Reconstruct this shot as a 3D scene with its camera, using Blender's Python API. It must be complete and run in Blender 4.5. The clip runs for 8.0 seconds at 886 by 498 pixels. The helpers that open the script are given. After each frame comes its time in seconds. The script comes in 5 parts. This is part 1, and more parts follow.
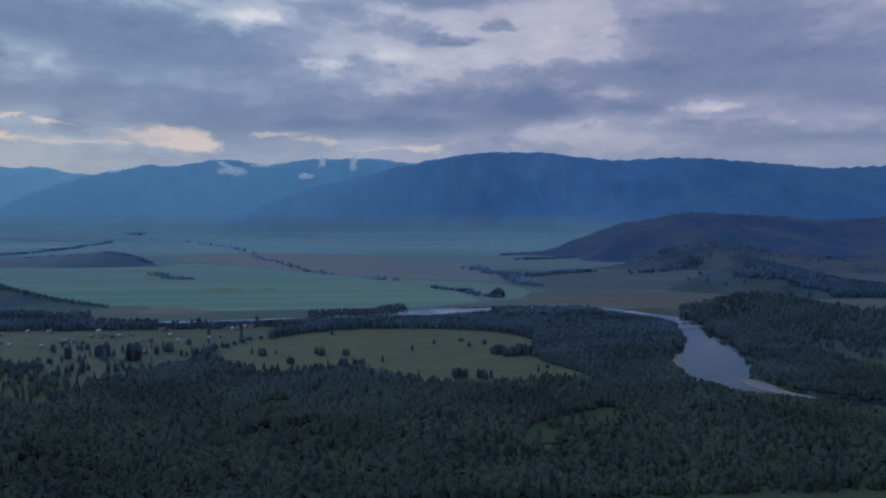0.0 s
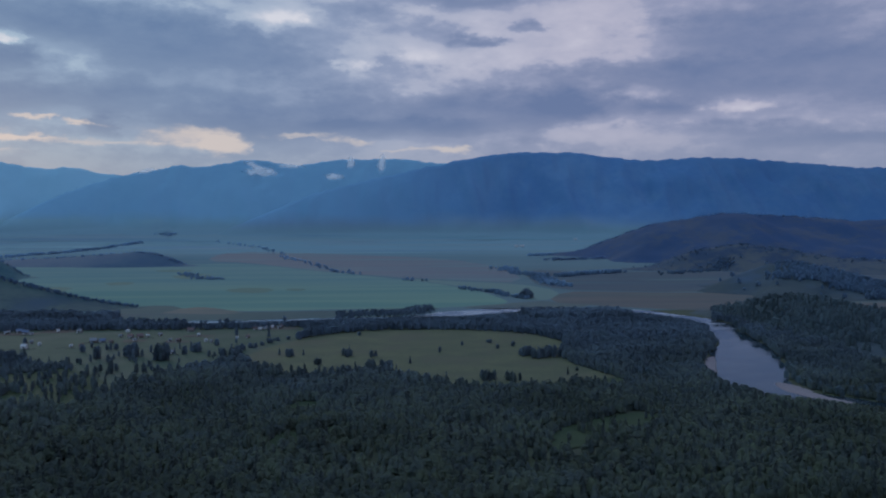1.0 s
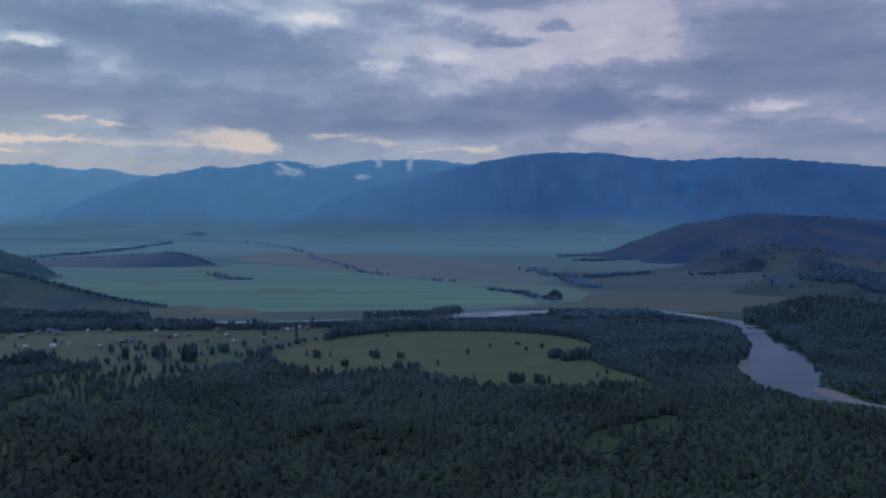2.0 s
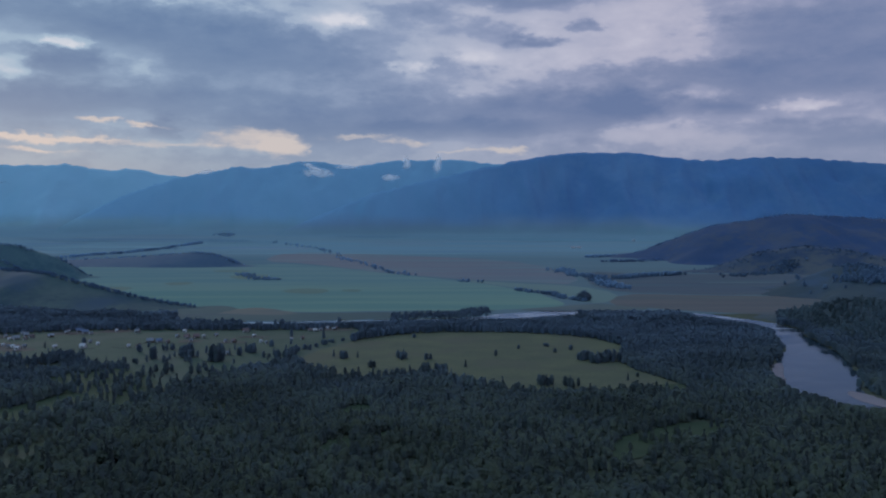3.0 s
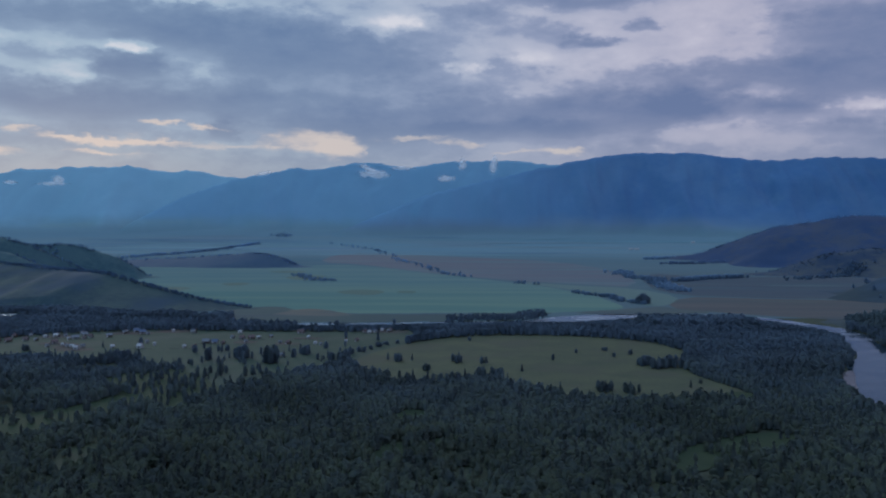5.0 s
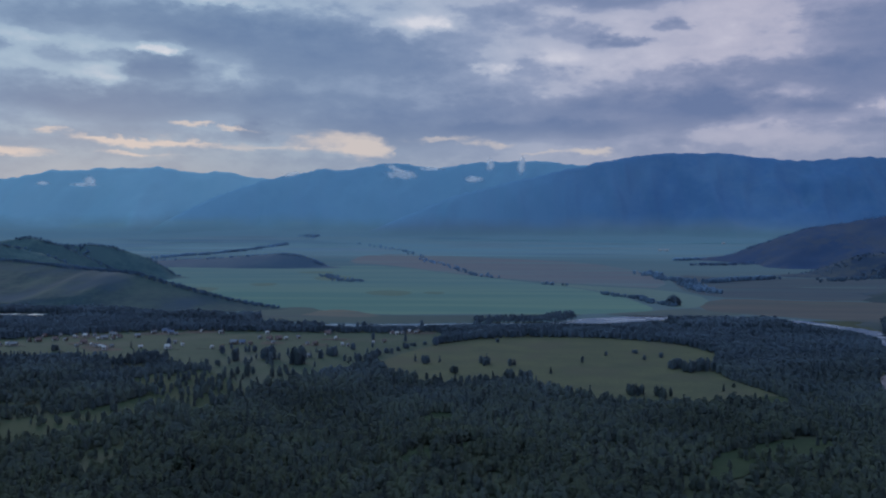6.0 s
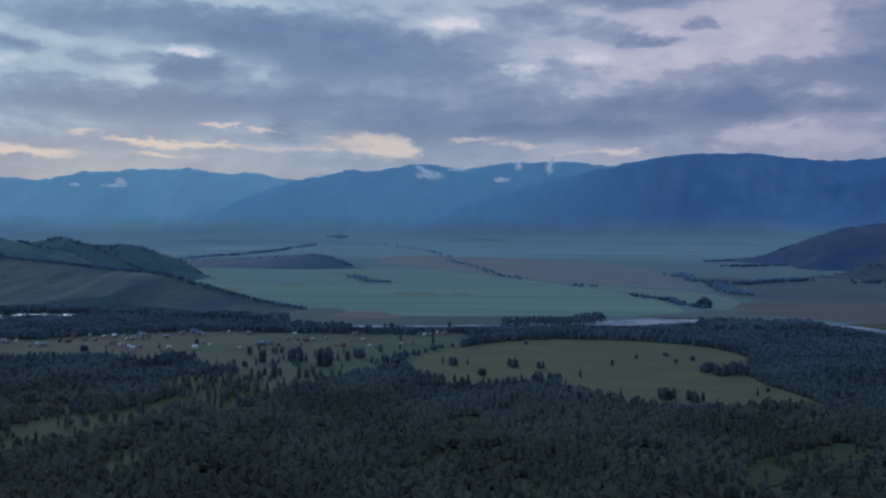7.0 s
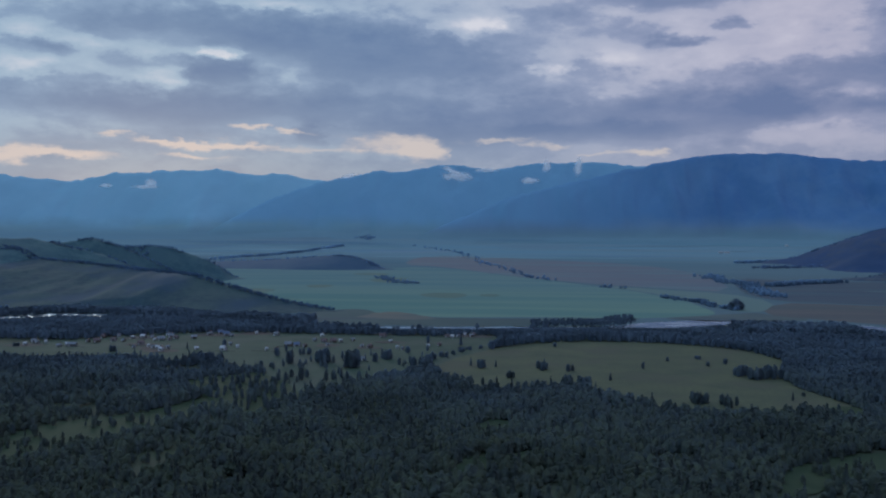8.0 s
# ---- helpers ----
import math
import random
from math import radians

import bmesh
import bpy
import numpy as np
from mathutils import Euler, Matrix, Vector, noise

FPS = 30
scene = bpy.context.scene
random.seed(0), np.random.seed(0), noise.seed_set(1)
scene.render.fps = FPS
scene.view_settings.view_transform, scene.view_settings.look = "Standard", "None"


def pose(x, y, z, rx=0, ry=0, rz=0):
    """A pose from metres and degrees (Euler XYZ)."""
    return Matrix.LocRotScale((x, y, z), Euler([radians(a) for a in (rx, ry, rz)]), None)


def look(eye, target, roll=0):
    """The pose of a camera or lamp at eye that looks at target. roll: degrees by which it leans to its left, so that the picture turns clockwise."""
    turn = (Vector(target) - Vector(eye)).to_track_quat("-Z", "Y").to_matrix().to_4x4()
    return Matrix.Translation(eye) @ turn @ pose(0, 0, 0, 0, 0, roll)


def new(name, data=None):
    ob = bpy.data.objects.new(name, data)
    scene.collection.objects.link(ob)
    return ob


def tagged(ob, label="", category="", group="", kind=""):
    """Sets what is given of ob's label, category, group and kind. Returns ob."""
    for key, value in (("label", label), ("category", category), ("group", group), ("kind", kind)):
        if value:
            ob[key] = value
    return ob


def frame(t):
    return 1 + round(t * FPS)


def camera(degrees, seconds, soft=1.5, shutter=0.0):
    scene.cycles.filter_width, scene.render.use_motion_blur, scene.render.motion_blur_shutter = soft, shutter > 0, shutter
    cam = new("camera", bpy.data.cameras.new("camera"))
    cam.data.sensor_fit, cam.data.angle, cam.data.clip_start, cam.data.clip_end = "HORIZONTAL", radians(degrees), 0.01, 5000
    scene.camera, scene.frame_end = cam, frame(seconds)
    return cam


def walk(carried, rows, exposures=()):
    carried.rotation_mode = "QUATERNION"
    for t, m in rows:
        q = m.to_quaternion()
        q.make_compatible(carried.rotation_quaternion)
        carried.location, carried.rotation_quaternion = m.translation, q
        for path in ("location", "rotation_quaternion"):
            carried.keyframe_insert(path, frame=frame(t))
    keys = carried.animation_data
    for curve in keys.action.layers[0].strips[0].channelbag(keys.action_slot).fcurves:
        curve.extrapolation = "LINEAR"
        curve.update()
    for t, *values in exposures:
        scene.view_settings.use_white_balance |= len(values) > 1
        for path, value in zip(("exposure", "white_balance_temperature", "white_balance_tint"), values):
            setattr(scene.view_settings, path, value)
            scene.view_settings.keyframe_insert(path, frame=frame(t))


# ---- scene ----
# ---------------------------------------------------------------- camera
cam = camera(51.05, 8.0, soft=2.1)
walk(cam, [
    (0.0, pose(-1.70, -31.07, 130.22, 88.117, 0.132, -6.541)),
    (1.0, pose(-0.85, -23.32, 130.16, 88.149, 0.112, -4.801)),
    (2.0, pose(-0.28, -15.56, 130.10, 88.180, 0.085, -3.073)),
    (3.0, pose(0.00, -7.79, 130.05, 88.213, 0.055, -1.353)),
    (4.0, pose(0.00, 0.00, 130.00, 88.249, 0.023, 0.361)),
    (5.0, pose(-0.29, 7.80, 129.95, 88.287, -0.006, 2.071)),
    (6.0, pose(-0.86, 15.62, 129.91, 88.330, -0.030, 3.779)),
    (7.0, pose(-1.71, 23.45, 129.87, 88.379, -0.047, 5.486)),
    (8.0, pose(-2.85, 31.29, 129.84, 88.434, -0.053, 7.196)),
])
scene.view_settings.exposure = 0.0


# ---------------------------------------------------------------- node helpers
def srgb(r, g, b):
    """Linear colour from 0..255 display values."""
    return tuple((c / 255 / 12.92) if c < 10 else ((c / 255 + 0.055) / 1.055) ** 2.4 for c in (r, g, b)) + (1.0,)


class Nodes:
    """Short-hand for building a node tree."""

    def __init__(self, tree):
        self.tree = tree
        tree.nodes.clear()

    def add(self, kind, operation=None):
        node = self.tree.nodes.new(kind)
        if operation:
            node.operation = operation
        return node

    def put(self, socket, value):
        if isinstance(value, bpy.types.NodeSocket):
            self.tree.links.new(value, socket)
        elif value is not None:
            socket.default_value = value

    def math(self, op, a, b=None, c=None, clamp=False):
        node = self.add("ShaderNodeMath", operation=op)
        node.use_clamp = clamp
        for socket, value in zip(node.inputs, (a, b, c)):
            self.put(socket, value)
        return node.outputs[0]

    def smooth(self, v, lo, hi, to_lo=0.0, to_hi=1.0):
        node = self.add("ShaderNodeMapRange")
        node.interpolation_type = "SMOOTHSTEP"
        for socket, value in zip(node.inputs, (v, lo, hi, to_lo, to_hi)):
            self.put(socket, value)
        return node.outputs[0]

    def mix(self, f, a, b, blend="MIX"):
        node = self.add("ShaderNodeMix")
        node.data_type, node.blend_type = "RGBA", blend
        self.put(node.inputs[0], f)
        self.put(node.inputs[6], a)
        self.put(node.inputs[7], b)
        return node.outputs[2]

    def noise(self, vec, scale, detail=4.0, rough=0.55, distort=0.0):
        node = self.add("ShaderNodeTexNoise")
        self.put(node.inputs["Vector"], vec)
        for key, value in (("Scale", scale), ("Detail", detail), ("Roughness", rough), ("Distortion", distort)):
            node.inputs[key].default_value = value
        return node.outputs["Fac"]

    def scaled(self, vec, factors):
        node = self.add("ShaderNodeVectorMath", operation="MULTIPLY")
        self.put(node.inputs[0], vec)
        node.inputs[1].default_value = factors
        return node.outputs[0]


# ---------------------------------------------------------------- world: evening cloud cover
# azimuth, elevation, width and height in degrees, amount of light
THIN_A = (
    (-23.7, 8.88, 3.3, 1.96, 0.13), (-23.7, 8.72, 1.7, 0.52, 0.12), (-25.2, 10.15, 1.3, 0.61, 0.10), (-20.9, 10.15, 1.1, 0.39, 0.20), (-17.2, 9.67, 2.6, 0.79, 0.16),
    (-6.0, 11.76, 2.1, 0.70, 0.24), (-4.8, 12.14, 1.3, 0.44, 0.24), (-0.8, 9.31, 1.0, 0.31, 0.32), (3.5, 10.13, 1.7, 0.79, 0.24), (11.5, 11.07, 7.4, 2.62, 0.21),
    (7.8, 9.71, 3.9, 0.70, 0.13), (16.7, 7.45, 1.7, 0.52, 0.28), (15.8, 6.50, 1.7, 0.48, 0.28), (14.3, 5.85, 2.2, 0.35, 0.24), (22.5, 6.67, 2.0, 0.31, 0.24),
    (24.4, 5.52, 2.6, 0.44, 0.06),
)
THIN_B = (
    (29.4, 5.44, 3.5, 0.79, 0.06), (12.2, 5.00, 3.9, 0.52, 0.12), (17.0, 4.49, 5.2, 0.44, 0.05), (-27.3, 9.70, 2.6, 0.79, 0.12), (-31.0, 10.89, 2.4, 0.52, 0.28),
    (-23.4, 8.72, 1.4, 0.44, 0.08), (-31.3, 8.91, 1.7, 0.61, 0.24), (-28.8, 10.32, 1.5, 0.44, 0.24), (-24.1, 4.96, 13.1, 1.75, -0.04), (3.0, 12.67, 1.7, 0.35, 0.16),
    (-21.1, 9.96, 1.1, 0.26, 0.28), (-17.3, 13.00, 2.6, 0.35, 0.32),
)
THICK_A = (
    (-20.4, 11.43, 7.4, 1.22, -0.24), (-13.4, 10.87, 7.4, 1.40, -0.24), (-9.4, 9.53, 7.4, 1.57, -0.18), (-20.7, 9.13, 1.8, 0.79, -0.24), (-23.5, 6.71, 5.2, 0.87, -0.20),
    (-18.0, 7.44, 6.5, 0.96, -0.18), (-6.7, 5.81, 5.7, 1.05, -0.34), (-3.3, 7.61, 3.9, 1.22, -0.16), (-15.1, 5.53, 0.9, 0.61, -0.28), (-10.8, 7.00, 7.0, 0.87, -0.12),
    (4.7, 11.00, 2.2, 0.96, -0.24), (7.3, 10.65, 1.5, 0.35, -0.34), (10.3, 11.54, 0.9, 0.26, -0.24), (6.6, 13.06, 3.9, 0.57, -0.32), (-1.2, 11.97, 3.9, 1.09, -0.10),
    (2.3, 9.30, 2.6, 0.87, -0.12),
)
THICK_B = (
    (21.6, 10.97, 6.5, 0.96, -0.22), (17.0, 8.82, 7.4, 0.74, -0.22), (12.5, 6.86, 4.4, 1.05, -0.32), (7.1, 6.81, 7.9, 1.13, -0.24), (3.0, 5.70, 7.0, 0.57, -0.32),
    (10.2, 4.93, 1.3, 0.61, -0.24), (21.0, 7.73, 7.0, 0.61, -0.18), (18.0, 6.71, 2.2, 0.44, -0.24), (23.1, 5.26, 3.9, 0.44, -0.20), (28.2, 9.27, 7.0, 0.87, -0.20),
    (28.6, 4.52, 4.8, 0.39, -0.24), (-29.9, 10.12, 1.7, 0.65, -0.24), (-25.3, 9.47, 2.0, 0.65, -0.24), (-21.1, 9.21, 2.4, 0.65, -0.20), (-28.8, 7.40, 7.0, 0.87, -0.16),
    (19.5, 10.34, 8.7, 0.87, -0.04),
)
GAPS = (
    (-18.8, 5.88, 1.3, 0.17, 0.90), (-16.4, 5.56, 1.2, 0.17, 0.90), (-23.6, 4.81, 1.9, 0.17, 0.80), (-22.3, 4.00, 1.7, 0.14, 0.70), (-19.0, 4.57, 5.9, 0.17, 0.58),
    (-10.4, 4.95, 2.4, 0.56, 0.85), (-8.0, 4.42, 2.2, 0.46, 1.00), (-3.6, 4.98, 1.9, 0.21, 0.80), (-1.0, 4.68, 1.6, 0.21, 0.80), (5.4, 4.24, 1.5, 0.24, 0.90),
    (2.3, 4.22, 1.4, 0.17, 0.70), (-30.9, 3.83, 3.8, 0.42, 1.00), (-26.7, 5.09, 1.3, 0.17, 0.80), (-21.0, 4.71, 2.4, 0.21, 0.70),
)
NOTCH = (
    (-3.3, 4.60, 1.9, 0.29, 1.00), (-28.9, 3.54, 1.8, 0.25, 1.00), (-5.4, 4.25, 1.3, 0.29, 1.00), (0.2, 4.02, 1.7, 0.25, 1.00),
)


def make_world():
    world = bpy.data.worlds.new("evening_sky")
    scene.world = world
    world.use_nodes = True
    n = Nodes(world.node_tree)
    way = n.add("ShaderNodeTexCoord").outputs["Generated"]
    xyz = n.add("ShaderNodeSeparateXYZ")
    n.put(xyz.inputs[0], way)
    x, y, z = xyz.outputs
    az = n.math("MULTIPLY", n.math("ARCTAN2", x, y), 57.296)
    el = n.math("MULTIPLY", n.math("ARCSINE", z), 57.296)
    # the cloud field: soft large masses and finer torn edges
    big = n.noise(n.scaled(way, (1.0, 1.0, 2.8)), 3.2, 3.0, 0.5)
    fine = n.noise(n.scaled(way, (1.0, 1.0, 3.0)), 9.5, 7.0, 0.55)
    torn = n.noise(n.scaled(way, (1.0, 1.0, 2.2)), 26.0, 7.0, 0.6)
    other = n.noise(n.scaled(way, (1.3, 1.1, 2.6)), 21.0, 6.0, 0.6)
    spot = n.add("ShaderNodeCombineXYZ")
    n.put(spot.inputs[0], n.math("ADD", az, n.math("MULTIPLY", n.math("SUBTRACT", other, 0.5), 5.0)))
    n.put(spot.inputs[1], n.math("ADD", el, n.math("MULTIPLY", n.math("SUBTRACT", torn, 0.5), 1.5)))

    def banks(total, places):
        """Adds soft ovals of thinner or thicker cloud: azimuth, elevation, width, height, amount."""
        for a, e, w, h, k in places:
            off = n.add("ShaderNodeVectorMath", operation="SUBTRACT")
            n.put(off.inputs[0], spot.outputs[0])
            off.inputs[1].default_value = (a, e, 0)
            off = n.scaled(off.outputs[0], (1 / w, 1 / h, 0))
            dot = n.add("ShaderNodeVectorMath", operation="DOT_PRODUCT")
            n.put(dot.inputs[0], off)
            n.put(dot.inputs[1], off)
            fall = n.math("POWER", 0.4, n.math("POWER", dot.outputs["Value"], 1.4))
            total = n.math("MULTIPLY_ADD", fall, k, total)
        return total

    light = n.math("ADD", n.math("MULTIPLY", n.math("SUBTRACT", big, 0.5), 0.3), n.math("MULTIPLY", n.math("SUBTRACT", fine, 0.5), 0.6))
    light = n.math("ADD", light, n.math("MULTIPLY", n.math("SUBTRACT", torn, 0.5), 0.42))
    light = n.math("ADD", light, 0.52)
    for places in (THIN_A, THIN_B, THICK_A, THICK_B):
        light = banks(light, places)
    light = n.math("SUBTRACT", light, n.smooth(az, 6.0, 28.0, 0.0, 0.14))
    # the gap above the ridges where the last daylight comes in, with small dark clouds in it
    gap = banks(0.0, GAPS)
    streak = n.noise(n.scaled(way, (1.0, 1.0, 9.0)), 9.0, 5.0, 0.5)
    window = n.math("MULTIPLY", n.smooth(el, 6.4, 5.0), n.math("MULTIPLY", n.smooth(el, 2.6, 3.6), n.smooth(az, 9.0, 0.0)))
    gap = n.math("ADD", gap, n.math("MULTIPLY", window, n.smooth(streak, 0.46, 0.64, 0.0, 0.25)))
    gap = n.math("SUBTRACT", gap, banks(0.0, NOTCH))
    ramp = n.add("ShaderNodeValToRGB")
    n.put(ramp.inputs[0], light)
    stops = ramp.color_ramp
    stops.elements[0].position, stops.elements[0].color = 0.0, srgb(98, 120, 162)
    stops.elements[1].position, stops.elements[1].color = 0.95, srgb(214, 214, 226)
    for at, col in ((0.32, srgb(122, 138, 174)), (0.48, srgb(144, 156, 188)), (0.56, srgb(166, 174, 200)), (0.72, srgb(182, 187, 209))):
        stops.elements.new(at).color = col
    # the cover is bluer towards the setting sun, more violet away from it
    side = n.smooth(az, -24.0, 17.0)
    hue = n.mix(side, (0.76, 1.0, 1.01, 1), (1.07, 0.99, 0.97, 1))
    hue = n.mix(n.smooth(light, 0.6, 0.95, 0.0, 0.7), hue, (1, 1, 1, 1))
    cover = n.mix(1.0, ramp.outputs[0], hue, "MULTIPLY")
    low = n.smooth(el, 7.0, 2.5)
    cover = n.mix(n.math("MULTIPLY", low, 0.65), cover, n.mix(side, srgb(126, 150, 174), srgb(136, 148, 176)))
    cover = n.mix(n.smooth(gap, 0.15, 1.1), cover, srgb(198, 192, 194))
    sky = n.add("ShaderNodeTexSky")
    sky.sky_type, sky.sun_disc = "NISHITA", False
    sky.sun_elevation, sky.sun_rotation = radians(4.0), radians(-25.0)
    clear = n.mix(1.0, sky.outputs[0], (0.1, 0.1, 0.1, 1), "MULTIPLY")
    both = n.mix(0.968, clear, cover)
    both = n.mix(n.smooth(el, 18.0, 45.0), both, n.mix(1.0, both, (0.95, 1.0, 0.98, 1), "MULTIPLY"))
    out = n.add("ShaderNodeBackground")
    n.put(out.inputs[0], both)
    # an overcast sky is brighter overhead than at its rim
    n.put(out.inputs[1], n.smooth(el, 16.0, 65.0, 1.0, 2.5))
    n.put(n.add("ShaderNodeOutputWorld").inputs[0], out.outputs[0])


make_world()

sun = new("sun", bpy.data.lights.new("sun", "SUN"))
sun.data.energy, sun.data.angle, sun.data.color = 0.5, radians(20), (1.0, 0.95, 0.9)
sun.matrix_world = look((-2000, 4000, 1500), (0, 0, 0))


# ---------------------------------------------------------------- materials
def surface(name, a, b, scale, fine, rough=0.9, c=None, cscale=0.004, bump=0.3, stretch=(1, 1, 1), spread=0.25):
    """A matt ground or foliage surface: two colours by a coarse and a fine grain, a third in broad stains."""
    mat = bpy.data.materials.new(name)
    mat.use_nodes = True
    n = Nodes(mat.node_tree)
    place = n.scaled(n.add("ShaderNodeNewGeometry").outputs["Position"], stretch)
    coarse, grain = n.noise(place, scale, 5.0, 0.6), n.noise(place, fine, 3.0, 0.6)
    f = n.smooth(n.math("ADD", n.math("MULTIPLY", coarse, 0.65), n.math("MULTIPLY", grain, 0.35)), 0.5 - spread, 0.5 + spread)
    col = n.mix(f, a, b)
    if c:
        col = n.mix(n.smooth(n.noise(place, cscale, 4.0, 0.55), 0.48, 0.66), col, c)
    bsdf = n.add("ShaderNodeBsdfPrincipled")
    n.put(bsdf.inputs["Base Color"], col)
    bsdf.inputs["Roughness"].default_value = rough
    bsdf.inputs["Specular IOR Level"].default_value = 0.15
    if bump:
        b_node = n.add("ShaderNodeBump")
        b_node.inputs["Strength"].default_value = bump
        b_node.inputs["Distance"].default_value = 0.5
        n.put(b_node.inputs["Height"], grain)
        n.put(bsdf.inputs["Normal"], b_node.outputs[0])
    n.put(n.add("ShaderNodeOutputMaterial").inputs[0], bsdf.outputs[0])
    return mat


def rgb(r, g, b):
    return (r, g, b, 1.0)


def make_water():
    """Murky, finely rippled river water."""
    mat = bpy.data.materials.new("river_water")
    mat.use_nodes = True
    n = Nodes(mat.node_tree)
    place = n.add("ShaderNodeNewGeometry").outputs["Position"]
    body, gloss, both = n.add("ShaderNodeBsdfDiffuse"), n.add("ShaderNodeBsdfGlossy"), n.add("ShaderNodeMixShader")
    n.put(body.inputs[0], n.mix(n.noise(place, 0.02, 3.0), rgb(0.01, 0.02, 0.03), rgb(0.022, 0.036, 0.046)))
    gloss.inputs["Color"].default_value = rgb(0.7, 0.81, 0.92)
    # smoother at the bend; far reach roughened to look brighter from the camera
    where = n.add("ShaderNodeSeparateXYZ")
    n.put(where.inputs[0], place)
    calm = n.smooth(n.noise(n.scaled(place, (0.5, 1.0, 1)), 0.03, 4.0), 0.38, 0.62, 0.05, 0.2)
    n.put(gloss.inputs["Roughness"], n.math("ADD", calm, n.smooth(where.outputs[1], 950.0, 1130.0, 0.0, 0.12)))
    ripple = n.add("ShaderNodeBump")
    ripple.inputs["Strength"].default_value, ripple.inputs["Distance"].default_value = 0.05, 0.15
    n.put(ripple.inputs["Height"], n.noise(place, 0.8, 3.0))
    bright = n.add("ShaderNodeFresnel")
    bright.inputs["IOR"].default_value = 1.33
    for node in (body, gloss, bright):
        n.put(node.inputs["Normal"], ripple.outputs[0])
    n.put(both.inputs[0], bright.outputs[0])
    n.put(both.inputs[1], body.outputs[0])
    n.put(both.inputs[2], gloss.outputs[0])
    n.put(n.add("ShaderNodeOutputMaterial").inputs[0], both.outputs[0])
    return mat


def foliage(name, a, b, scale=0.09, fine=0.6, hazed_a=None, hazed_b=None):
    """Leaves: matt, and letting some light through; a painted blue haze mixing in with distance where named."""
    mat = bpy.data.materials.new(name)
    mat.use_nodes = True
    n = Nodes(mat.node_tree)
    place = n.add("ShaderNodeNewGeometry").outputs["Position"]
    f = n.smooth(n.math("ADD", n.math("MULTIPLY", n.noise(place, scale, 3.0, 0.6), 0.7), n.math("MULTIPLY", n.noise(place, fine, 2.0), 0.3)), 0.32, 0.68)
    broad = n.smooth(n.noise(place, scale * 0.12, 3.0), 0.35, 0.65, 0.82, 1.2)
    grey = n.add("ShaderNodeCombineColor")
    for socket in grey.inputs:
        n.put(socket, broad)
    tone = n.mix(f, a, b)
    if hazed_a:
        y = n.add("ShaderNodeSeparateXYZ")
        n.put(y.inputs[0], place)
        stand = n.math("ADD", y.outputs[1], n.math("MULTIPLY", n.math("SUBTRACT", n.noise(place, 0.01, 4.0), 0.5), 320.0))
        tone = n.mix(n.smooth(stand, 470.0, 1040.0), tone, n.mix(f, hazed_a, hazed_b))
    col = n.mix(1.0, tone, grey.outputs[0], "MULTIPLY")
    d, t, m = n.add("ShaderNodeBsdfDiffuse"), n.add("ShaderNodeBsdfTranslucent"), n.add("ShaderNodeMixShader")
    n.put(d.inputs[0], col)
    n.put(t.inputs[0], col)
    m.inputs[0].default_value = 0.5
    n.put(m.inputs[1], d.outputs[0])
    n.put(m.inputs[2], t.outputs[0])
    n.put(n.add("ShaderNodeOutputMaterial").inputs[0], m.outputs[0])
    return mat


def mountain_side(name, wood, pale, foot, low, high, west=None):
    """Forested mountain in hazed wood colours, painted paler as haze thickens towards the foot and, where named, the
    west end.
    """
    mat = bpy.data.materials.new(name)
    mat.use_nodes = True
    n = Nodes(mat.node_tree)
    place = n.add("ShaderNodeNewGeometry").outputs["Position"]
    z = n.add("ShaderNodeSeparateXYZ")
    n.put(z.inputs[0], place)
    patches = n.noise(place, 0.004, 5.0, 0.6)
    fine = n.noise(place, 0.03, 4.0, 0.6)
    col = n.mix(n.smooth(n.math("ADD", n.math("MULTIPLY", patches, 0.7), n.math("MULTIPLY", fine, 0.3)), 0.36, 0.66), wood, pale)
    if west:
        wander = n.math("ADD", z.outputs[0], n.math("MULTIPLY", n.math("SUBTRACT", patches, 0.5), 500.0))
        # west end faded by painted haze, east darkened to suit the view's dim edge
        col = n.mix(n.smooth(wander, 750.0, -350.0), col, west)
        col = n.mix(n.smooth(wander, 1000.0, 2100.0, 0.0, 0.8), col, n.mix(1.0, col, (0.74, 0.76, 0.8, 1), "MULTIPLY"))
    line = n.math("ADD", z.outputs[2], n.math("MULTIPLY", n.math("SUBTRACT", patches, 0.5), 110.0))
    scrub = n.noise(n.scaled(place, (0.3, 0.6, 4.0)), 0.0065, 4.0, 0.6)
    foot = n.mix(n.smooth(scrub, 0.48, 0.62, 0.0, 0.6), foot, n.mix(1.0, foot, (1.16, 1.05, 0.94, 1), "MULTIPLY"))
    # haze at the base, mixed into the colour by height
    foot_haze = n.smooth(line, high, low)
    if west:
        foot_haze = n.math("MULTIPLY", foot_haze, n.smooth(z.outputs[0], 1700.0, 800.0))
    col = n.mix(foot_haze, col, foot)
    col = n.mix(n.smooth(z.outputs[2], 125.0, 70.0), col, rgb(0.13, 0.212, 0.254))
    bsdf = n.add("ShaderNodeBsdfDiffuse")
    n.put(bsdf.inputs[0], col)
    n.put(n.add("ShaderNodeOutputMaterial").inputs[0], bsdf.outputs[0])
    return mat


